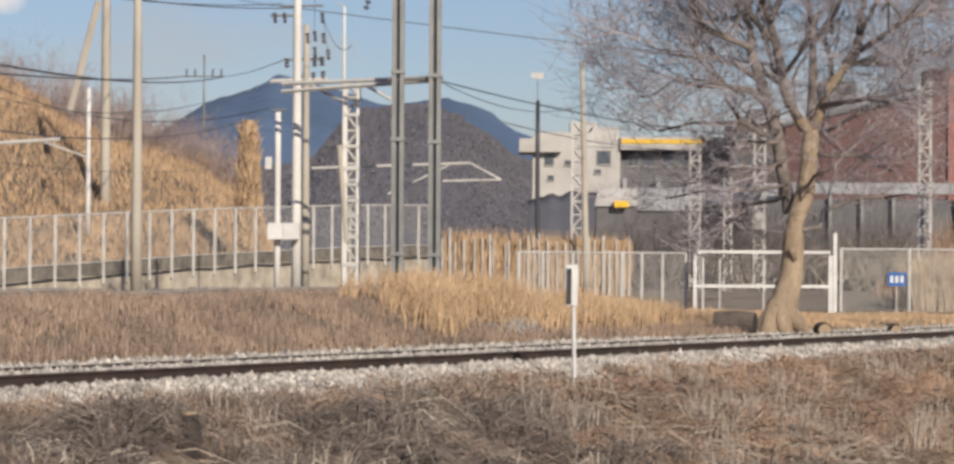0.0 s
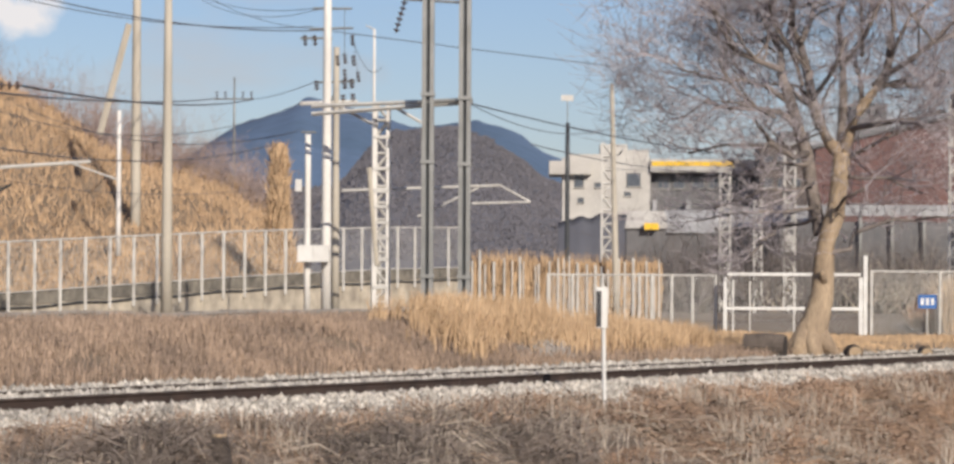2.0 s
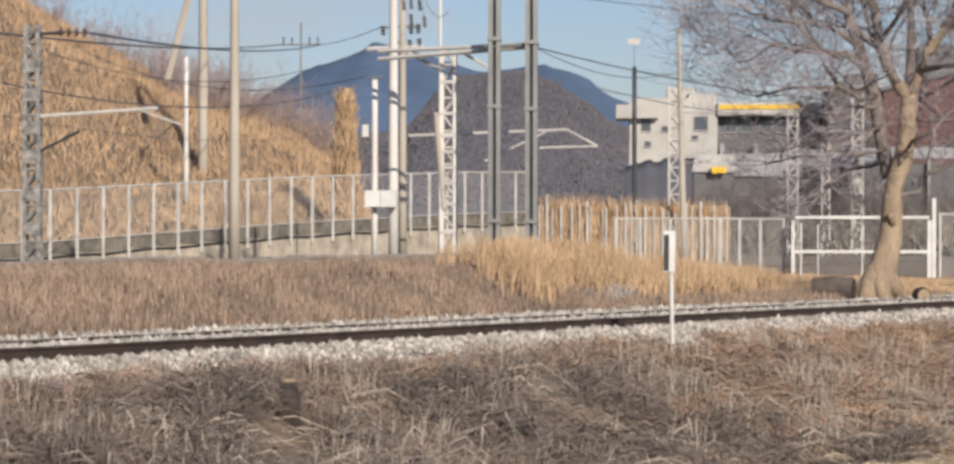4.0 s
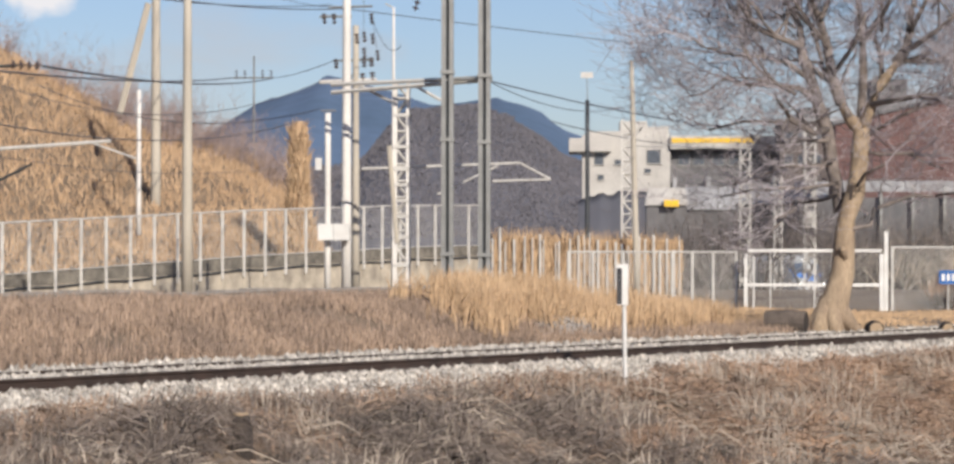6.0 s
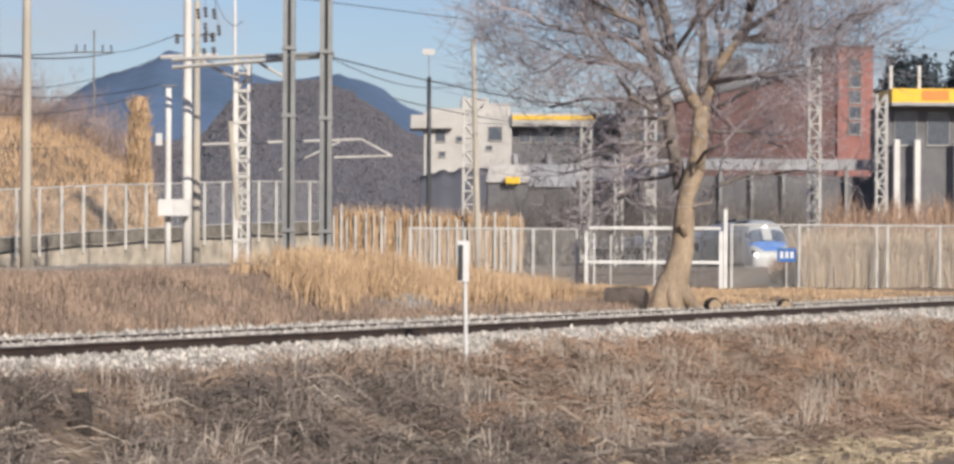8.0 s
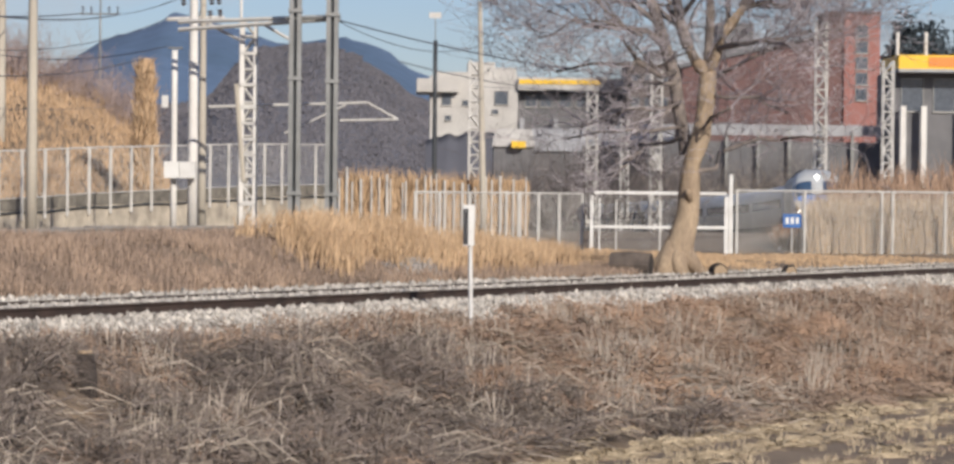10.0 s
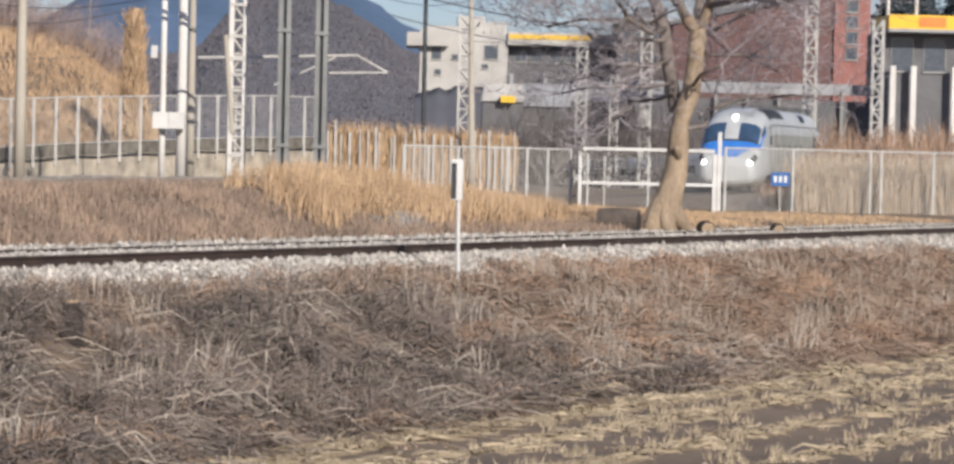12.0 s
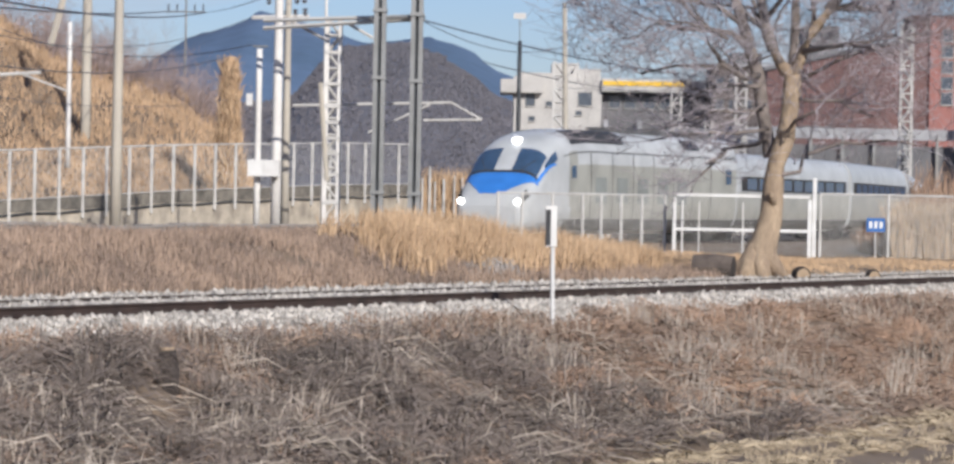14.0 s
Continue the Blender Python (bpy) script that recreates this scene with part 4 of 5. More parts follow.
def white_house():
    d = 340.0
    b = thing("white_building", (7.97, d, 0), "two-storey white rendered building with flat roof", "building")
    o = 7.97
    def bx(u0, u1, v0, v1, y, dep, m, name):
        x0, x1 = across(u0, d) - o, across(u1, d) - o
        z0, z1 = level(v1, d), level(v0, d)
        return part(name, Shape().box(((x0 + x1) / 2, y + dep / 2, (z0 + z1) / 2), (x1 - x0, dep, z1 - z0)), m, b)
    bx(838, 982, 222, 420, 0, 9, RENDER_WHITE, "wall")
    bx(816, 885, 228, 250, -1.2, 10, RENDER_WHITE, "balcony")
    bx(935, 980, 208, 222, 0.3, 6, RENDER_WHITE, "parapet")
    bx(900, 945, 199, 222, 1.0, 5, RENDER_WHITE, "roof_room")
    bx(846, 935, 216, 222, 0.1, 0.3, RENDER_WHITE, "parapet")
    for u, v, w, h in ((865, 259, 15, 24), (897, 267, 12, 8), (955, 258, 22, 22), (945, 281, 10, 7), (868, 292, 10, 8)):
        window(b, across(u, d) - o, -0.02, level(v, d), w * d / 4950, h * d / 4950)
    # long wing with a yellow and white fascia
    bx(982, 1160, 246, 420, 1.5, 8, DARK_WALL, "wing_wall")
    bx(982, 1156, 224, 245, -0.6, 10, RENDER_WHITE, "canopy")
    bx(984, 1118, 228, 235, -0.72, 0.2, YELLOW, "fascia")
    for u in (1005, 1030, 1062, 1090, 1120):
        window(b, across(u, d) - o, 1.46, level(262, d), 1.3, 1.3)
    for u in (990, 1045, 1100, 1150):
        x = across(u, d) - o
        part("pillar", Shape().box((x, 0.1, 4.5), (0.5, 0.5, 13.0)), GREY_ROOF, b)


white_house()


def brick_block():
    d = 300.0
    b = thing("brick_building", (45.21, d, 0), "red brick building with a brighter stair tower", "building")
    o = 45.21
    def bx(u0, u1, v0, v1, y, dep, m, name):
        x0, x1 = across(u0, d) - o, across(u1, d) - o
        z0, z1 = level(v1, d), level(v0, d)
        return part(name, Shape().box(((x0 + x1) / 2, y + dep / 2, (z0 + z1) / 2), (x1 - x0, dep, z1 - z0)), m, b)
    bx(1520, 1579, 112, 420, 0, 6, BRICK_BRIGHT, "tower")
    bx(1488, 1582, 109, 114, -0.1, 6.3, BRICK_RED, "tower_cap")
    # left face takes the darker brick in place of shade
    bx(1490, 1520, 114, 420, 0.35, 6, BRICK_RED, "tower_side_shaded")
    w = part("wing", Shape(), BRICK_RED, b)
    s = Shape()
    x0, x1 = 28.55 - o, 42.79 - o
    za, zb = 15.10, 18.43
    s.v += [(x0, 1.5, 0), (x1, 0.5, 0), (x1, 0.5, zb), (x0, 1.5, za), (x0, 9, 0), (x1, 9, 0), (x1, 9, zb), (x0, 9, za)]
    s.f += [(0, 1, 2, 3), (5, 4, 7, 6), (3, 2, 6, 7), (4, 0, 3, 7), (1, 5, 6, 2), (4, 5, 1, 0)]
    w.data = s.mesh("wing", BRICK_RED)
    r = Shape()
    r.v += [(x0 - 0.3, 1.2, za), (x1, 0.2, zb), (x1, 0.2, zb + 0.35), (x0 - 0.3, 1.2, za + 0.35), (x0 - 0.3, 9.2, za), (x1, 9.2, zb), (x1, 9.2, zb + 0.35), (x0 - 0.3, 9.2, za + 0.35)]
    r.f += s.f
    part("roof", r, DARK_WALL, b)
    part("roof_block", Shape().box((34.30 - o, 7, 17.82), (3.6, 4, 4.2)), DARK_WALL, b, "dark grey rooftop plant room")
    for v in (142, 168, 194, 220, 246):
        window(b, 46.36 - o, -0.03, level(v, d), 1.15, 1.2)


brick_block()


def dark_block():
    """Plain dark building between the white house and the brick wing."""
    d = 333.0
    o = across(1218, d)
    b = thing("dark_building", (o, d, 0), "plain dark brown flat-roofed building behind the trees", "building")
    def bx(u0, u1, v0, v1, y, dep, m, name, label=""):
        x0, x1, z0, z1 = across(u0, d) - o, across(u1, d) - o, level(v1, d), level(v0, d)
        return part(name, Shape().box(((x0 + x1) / 2, y + dep / 2, (z0 + z1) / 2), (x1 - x0, dep, z1 - z0)), m, b, label)
    bx(1162, 1276, 200, 430, 0, 8, DARK_BRICK, "wall")
    bx(1158, 1280, 195, 200, -0.3, 8.6, GREY_ROOF, "roof_edge", "pale roof edge")
    bx(1196, 1246, 176, 195, 1.5, 5, DARK_WALL, "roof_room")
    for u in (1176, 1198, 1222, 1246, 1266):
        for v in (225, 262):
            window(b, across(u, d) - o, -0.02, level(v, d), 0.9, 1.0)


dark_block()


def station_shop():
    d = 270.0
    b = thing("filling_station", (47.78, d, 0), "filling station with a yellow canopy fascia", "building")
    o = 47.78
    def bx(u0, u1, v0, v1, y, dep, m, name, label=""):
        x0, x1 = across(u0, d) - o, across(u1, d) - o
        z0, z1 = level(v1, d), level(v0, d)
        return part(name, Shape().box(((x0 + x1) / 2, y + dep / 2, (z0 + z1) / 2), (x1 - x0, dep, z1 - z0)), m, b, label)
    bx(1598, 1900, 208, 430, 1.0, 7, DARK_WALL, "wall")
    bx(1606, 1900, 181, 204, -1.5, 10, YELLOW, "canopy", "yellow canopy fascia")
    bx(1655, 1700, 184, 200, -1.56, 0.1, ORANGE, "fascia_panel", "orange panel on the fascia")
    bx(1606, 1900, 204, 209, -1.6, 10.2, GREY_ROOF, "canopy_edge")
    for u0 in (1618, 1652, 1720, 1790):
        part("pillar", Shape().box((across(u0, d) - o, -0.2, 4.0), (0.5, 0.5, 13.0)), WHITE_POLE, b)
    for u0 in (1636, 1690, 1755):
        window(b, across(u0, d) - o, 0.96, 11.55, 2.0, 3.0)
    for u0 in (1608, 1655, 1740):
        part("vent_pipe", Shape().tube([(across(u0, d) - o, 0, 14.82), (across(u0, d) - o, 0, 17.16)], 0.17, 8), WHITE_POLE, b)


station_shop()


def slope():
    """Scrubby slope below the white building."""
    rows = []
    for k in np.linspace(0, 1, 9):
        rows.append([(x, 327 + 10 * k, -3.2 + (interp(x, [3, 8, 14, 30, 36], [11.5, 12.6, 12.2, 11.6, 9.0]) + 0.7 * noise.noise((x * 0.8, k * 3, 0))) * k ** 0.7) for x in np.linspace(3.2, 36, 60)])
    rows.append([(p[0], 339.5, -3.2) for p in rows[-1]])
    # borrows the hill's colour, haze tint included
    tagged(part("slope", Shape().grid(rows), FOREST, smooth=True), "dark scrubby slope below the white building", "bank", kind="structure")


slope()


def road_side():
    """Light parapet of the road behind the line, low sheds and parked vehicles below the buildings."""
    d = 275.0
    wall = tagged(new("wall_road"), "pale concrete road parapet", "wall", kind="structure")
    for i in range(26):
        u0 = 1275 + i * 26
        x = across(u0, d)
        part("parapet_panel", Shape().box((x, d + 0.02 * i, 8.34), (1.42, 0.3, 1.0)), GREY_ROOF, wall)
        if i % 2 == 0:
            part("parapet_post", Shape().box((x, d, 5.90 - 0.6), (0.25, 0.3, 6.0)), GREY_STEEL, wall)
    bank = Shape()
    bank.box((40.89, d + 1.8, 2.0), (36, 2.4, 10.6))
    part("road_bank", bank, DARK_WALL, wall, "dark shaded retaining wall")
    def shed(u0, u1, v0, v1, dd, mr, mw, label):
        s = thing("shed", (across((u0 + u1) / 2, dd), dd, 0), label, "shed")
        w, z0, z1 = (u1 - u0) * dd / 4950, level(v1, dd), level(v0, dd)
        part("wall", Shape().box((0, 2, z0 / 2 - 1.6), (w - 0.4, 4, z0 + 3.2)), mw, s)
        r = Shape()
        r.v += [(-w / 2, -0.4, z0), (w / 2, -0.4, z0), (w / 2 - 0.3, 2, z1), (-w / 2 + 0.5, 2, z1), (-w / 2, 4.4, z0), (w / 2, 4.4, z0)]
        r.f += [(0, 1, 2, 3), (3, 2, 5, 4), (1, 5, 2), (0, 3, 4), (0, 4, 5, 1)]
        part("roof", r, mr, s)
    shed(940, 1012, 308, 338, 318, RENDER_WHITE, DARK_WALL, "low shed with a white sheet roof")
    shed(1000, 1090, 306, 345, 321, GREY_ROOF, DARK_WALL, "low shed with a grey sheet roof")
    shed(1085, 1180, 302, 335, 323, GREY_ROOF, DARK_WALL, "low shed with a weathered roof")
    shed(1180, 1290, 298, 330, 325, GREY_ROOF, DARK_WALL, "long low shed with a grey roof")
    can = thing("awning", (12.82, 317.30, 7.68), "small orange-yellow shop awning over a door", "awning")
    part("cloth", Shape().box((0, 0, 0), (1.5, 1.0, 0.5)), YELLOW, can)
    part("valance", Shape().box((0, -0.52, -0.24), (1.5, 0.05, 0.4)), YELLOW, can)


road_side()


# ---- bare trees and brush ----
def branch_set(rng, start, way, length, radius, levels, spread=0.6, up=0.15, n_kids=(3, 5), seg=4, ratio=0.68):
    """Tapered wandering branches, as a list of (points, radii)."""
    out = []
    def grow(p, d, L, r, lev):
        pts, rad = [p.copy()], [r]
        for i in range(seg):
            d = (d + Vector((rng.gauss(0, 0.16), rng.gauss(0, 0.16), rng.gauss(0, 0.12) + up * 0.3))).normalized()
            p = p + d * (L / seg)
            pts.append(p.copy())
            rad.append(r * (1 - 0.6 * (i + 1) / seg))
        out.append((pts, rad))
        if lev <= 0:
            return
        for k in range(rng.randint(*n_kids)):
            i = rng.randint(1, seg)
            ax = Vector((rng.gauss(0, 1), rng.gauss(0, 1), rng.gauss(0, 0.6) + up)).normalized()
            nd = (d * (1 - spread) + ax * spread).normalized()
            grow(pts[i].copy(), nd, L * ratio * rng.uniform(0.75, 1.2), max(rad[i] * 0.62, 0.006), lev - 1)
    grow(Vector(start), Vector(way).normalized(), length, radius, levels)
    return out


def big_tree():
    base = Vector((6.03, 64.00, 0.03))
    base.z = ground_z(base.x, base.y)
    m = thing("bare_tree", base, "large leafless tree with a forked pale trunk", "tree")
    k = 64 / 4950
    def at(u, v, dy=0.0):
        return Vector(((u - 1250) * k, dy, (537 - v) * k))
    t = Shape()
    t.tube([at(1238, 548), at(1242, 526), at(1248, 500), at(1254, 473), at(1264, 438), at(1268, 405), at(1269, 375), at(1270, 350), at(1277, 326), at(1284, 303), at(1288, 280), at(1291, 256), at(1294, 228), at(1296, 200)],
           [0.46, 0.36, 0.31, 0.275, 0.24, 0.215, 0.20, 0.195, 0.195, 0.20, 0.195, 0.19, 0.185, 0.18], 16)
    for u, v, r, w in ((1198, 541, 0.15, -0.15), (1214, 545, 0.17, -0.3), (1252, 548, 0.16, -0.45), (1292, 540, 0.14, -0.2), (1230, 540, 0.14, 0.3)):      # root flares
        t.tube([at(1246, 478), at((u + 1246) / 2, 514, w * 0.5), at(u, v, w)], [0.21, r * 1.25, r * 0.6], 9)
    t.tube([at(1268, 415, -0.12), at(1262, 400, -0.26), at(1259, 397, -0.30)], [0.10, 0.08, 0.05], 7)      # a knot
    t.tube([at(1296, 204), at(1284, 192), at(1274, 181), at(1262, 160)], [0.12, 0.13, 0.115, 0.10], 10)
    t.tube([at(1296, 204), at(1311, 161), at(1328, 127), at(1352, 93)], [0.15, 0.135, 0.12, 0.10], 10)
    t.v = [tuple(Vector(p) + 0.06 * noise.noise_vector((p[0] * 2.6, p[1] * 2.6, p[2] * 1.4)) + 0.03 * noise.noise_vector((p[0] * 9, p[1] * 9, p[2] * 6))) for p in t.v]
    part("trunk", t, BARK, m, "pale ochre bark", smooth=True)
    for path, radii in ((((1262, 335, 0.25), (1258, 305, 0.35), (1250, 256, 0.4), (1240, 201, 0.35), (1226, 161, 0.3), (1213, 120, 0.2), (1196, 66, 0.2)), (0.10, 0.11, 0.11, 0.105, 0.10, 0.09, 0.075)),
                        (((1262, 160, 0.0), (1252, 130, 0.1), (1247, 113, 0.1), (1240, 66, 0.2), (1228, 20, 0.2), (1213, -9, 0.3)), (0.10, 0.09, 0.085, 0.08, 0.07, 0.06)),
                        (((1290, 235, 0.1), (1298, 154, 0.3), (1301, 100, 0.4), (1301, 52, 0.4), (1294, -29, 0.5)), (0.07, 0.07, 0.065, 0.06, 0.045)),
                        (((1352, 93, 0.0), (1368, 72, 0.1), (1376, 40, 0.2), (1380, 0, 0.3)), (0.10, 0.085, 0.07, 0.055))):
        st = Shape().tube([at(*p) for p in path], [r * 1.3 for r in radii], 9)
        st.v = [tuple(Vector(p) + 0.035 * noise.noise_vector((p[0] * 3, p[1] * 3, p[2] * 2.5))) for p in st.v]
        part("stem", st, LIMB, m, "grey-brown ascending stem", smooth=True)
    rng = random.Random(21)
    limbs, twigs = Shape(), Shape()
    forks = [((1226, 161), (1150, 128), 0.10), ((1150, 128), (1077, 113), 0.06), ((1240, 201), (1165, 188), 0.08), ((1165, 188), (1050, 198), 0.045), ((1196, 66), (1118, 32), 0.08), ((1118, 32), (1077, -36), 0.06),
             ((1196, 66), (1179, -20), 0.09), ((1179, -20), (1150, -100), 0.07), ((1213, 120), (1140, 80), 0.07), ((1140, 80), (1060, 70), 0.045), ((1213, -9), (1200, -100), 0.08), ((1228, 20), (1262, -60), 0.08),
             ((1262, -60), (1275, -150), 0.06), ((1240, 66), (1180, -10), 0.06), ((1294, -29), (1310, -130), 0.06), ((1301, 52), (1345, -40), 0.07), ((1345, -40), (1370, -140), 0.06), ((1380, 0), (1400, -90), 0.07),
             ((1368, 72), (1440, 20), 0.08), ((1440, 20), (1510, -40), 0.06), ((1400, -90), (1450, -150), 0.05), ((1352, 93), (1420, 90), 0.07), ((1420, 90), (1520, 70), 0.05), ((1311, 161), (1403, 150), 0.07),
             ((1403, 150), (1480, 125), 0.05), ((1321, 201), (1403, 161), 0.05), ((1290, 235), (1376, 242), 0.05), ((1376, 242), (1443, 262), 0.035), ((1284, 300), (1321, 262), 0.05), ((1280, 364), (1321, 330), 0.055),
             ((1321, 330), (1416, 310), 0.045), ((1416, 310), (1484, 312), 0.03), ((1258, 305), (1190, 322), 0.055), ((1190, 322), (1131, 378), 0.04), ((1250, 256), (1165, 262), 0.05), ((1165, 262), (1090, 290), 0.035),
             ((1255, 290), (1150, 300), 0.045), ((1150, 300), (1070, 310), 0.03), ((1240, 220), (1140, 232), 0.05), ((1190, 322), (1150, 350), 0.035), ((1296, 215), (1340, 190), 0.05), ((1250, 250), (1210, 280), 0.04),
             ((1274, 181), (1230, 90), 0.08), ((1230, 90), (1190, 0), 0.05), ((1247, 113), (1290, 20), 0.06), ((1328, 127), (1330, 40), 0.07), ((1330, 40), (1320, -60), 0.05), ((1376, 40), (1460, -60), 0.06),
             ((1077, 113), (1020, 140), 0.03), ((1060, 70), (1010, 60), 0.03), ((1077, -36), (1040, -80), 0.04), ((1510, -40), (1545, -20), 0.04), ((1520, 70), (1560, 50), 0.03), ((1480, 125), (1540, 120), 0.03)]
    for i, (a, b, r) in enumerate(forks):
        dy0, dy1 = 0.15 * math.sin(i), 1.6 * math.sin(i * 2.4)
        p, q = at(*a), at(*b)
        p.y, q.y = dy0, dy1
        mid = p.lerp(q, 0.5) + Vector((rng.gauss(0, 0.12), 0, rng.gauss(0, 0.1)))
        limbs.tube([p, mid, q], [r * 0.9, r * 0.75, r * 0.6], 8)
        d = q - p
        low = a[1] > 225 and b[1] > 160
        for n in range(4 if low else 6):
            f = rng.uniform(0.35, 1.0) if n else 1.0
            dd = (d.normalized() * 0.8 + Vector((rng.gauss(0, 0.5), rng.gauss(0, 0.6), rng.gauss(0.0 if low else 0.22, 0.35)))).normalized()
            for pts, rad in branch_set(rng, p.lerp(q, f), dd, rng.uniform(0.9, 1.7) * (0.85 if low else 1.0), r * 0.42, 3, 0.55, 0.12, (2, 4), 4, 0.68):
                (limbs if rad[0] > 0.03 else twigs).tube(pts, rad, 5 if rad[0] > 0.03 else 3, False)
                if rad[0] < 0.012 and not low:
                    for _ in range(1):
                        e = pts[rng.randint(1, len(pts) - 1)]
                        w = (pts[-1] - pts[0]).normalized() * 0.3 + Vector((rng.gauss(0, 0.2), rng.gauss(0, 0.2), rng.gauss(0.06, 0.16)))
                        twigs.tube([e, e + w * 0.8, e + w * 1.5 + Vector((0, 0, 0.05))], [0.0055, 0.0045, 0.003], 3, False)
    part("limb", limbs, LIMB, m, "grey-brown branching limbs", smooth=True)
    part("twig", twigs, TWIG, m, "dense fine bare twigs")


big_tree()


def thicket(name, material, spots, height, label, seed, levels=3, r=0.03, kids=(2, 4)):
    """Bare scrub: many thin stems from the ground."""
    rng = random.Random(seed)
    s = Shape()
    for x, y, h in spots:
        for _ in range(3):
            d = Vector((rng.gauss(0, 0.35), rng.gauss(0, 0.3), 1))
            for pts, rad in branch_set(rng, (x + rng.gauss(0, 0.3), y + rng.gauss(0, 0.3), h - 0.1), d, height * rng.uniform(0.4, 0.65), r, levels, 0.5, 0.2, kids, 3, 0.62):
                s.tube(pts, rad, 3, False)
    return tagged(part(name, s, material), label, "bushes", kind="stuff")


rg = random.Random(77)
# dark scrub behind the gate and along the bend
thicket("scrub", BRUSH, [(rg.uniform(9.12, 39.34), rg.uniform(263, 274), -2.1) for _ in range(150)], 8.5, "dark leafless scrub behind the line", 4, r=0.12)
thicket("pale_scrub", PALE_STALK, [(rg.uniform(19.37, 37.90), rg.uniform(258, 266), -2.0) for _ in range(28)], 7.0, "pale leafless scrub below the road", 14, r=0.09)
thicket("young_trees", BRUSH, [(rg.uniform(7.64, 16.47), rg.uniform(165, 185), -0.8) for _ in range(16)], 7.5, "thin grey leafless young trees", 6, r=0.07, kids=(3, 4))
# pale brush on the crest of the bank
thicket("bank_brush", PURPLE_BRUSH, [(x, y, interp(x * 150 / y, [-40, -30, -26, -22, -18, -14, -12], [14, 12.5, 10.3, 8.4, 6.6, 5.0, 2.5])) for x, y in ((rg.uniform(-34, -12.5), rg.uniform(150, 158)) for _ in range(130))], 2.6, "pinkish-grey leafless brush on the crest", 9, r=0.035)


thicket("crest_brush", PURPLE_BRUSH, [(x, y, interp(x * 150 / y, [-40, -30, -26, -22, -18, -14, -12], [14, 12.5, 10.3, 8.4, 6.6, 5.0, 2.5]) - 0.4) for x, y in ((rg.uniform(-23, -12.6), rg.uniform(146, 157)) for _ in range(90))], 3.6, "pinkish leafless saplings on the bank", 19, r=0.04)


def leafy_pine(u, v0, v1, d, w):
    m = thing("pine_tree", (across(u, d), d, -2.3), "dark round-topped pine behind the station", "tree", "pines")
    H = level(v0, d) + 2.3
    part("trunk", Shape().tube([(0, 0, 0), (0.1, 0, H * 0.5), (0, 0, H * 0.9)], [0.25, 0.18, 0.06], 8), DARK_WOOD, m)
    rng = random.Random(int(u))
    s = Shape()
    for _ in range(1500):
        a, c = rng.uniform(0, 6.3), rng.uniform(-1, 1)
        rr = rng.uniform(0.55, 1.0) * (1 + 0.3 * math.sin(a * 3 + c * 4))
        p = Vector((math.cos(a) * math.sqrt(1 - c * c) * w * rr, math.sin(a) * math.sqrt(1 - c * c) * w * rr, H * 0.82 + c * H * 0.18 * rr))
        d1, d2 = Vector((rng.gauss(0, 1), rng.gauss(0, 1), rng.gauss(0, 1))).normalized() * 0.45, Vector((rng.gauss(0, 1), rng.gauss(0, 1), rng.gauss(0, 1))).normalized() * 0.2
        k = len(s.v)
        s.v += [tuple(p - d1), tuple(p + d2), tuple(p + d1), tuple(p - d2)]
        s.f.append((k, k + 1, k + 2, k + 3))
    part("crown", s, PINE, m)


leafy_pine(1625, 118, 200, 310, 2.2)
leafy_pine(1664, 128, 200, 315, 1.9)
leafy_pine(1730, 122, 200, 315, 2.4)

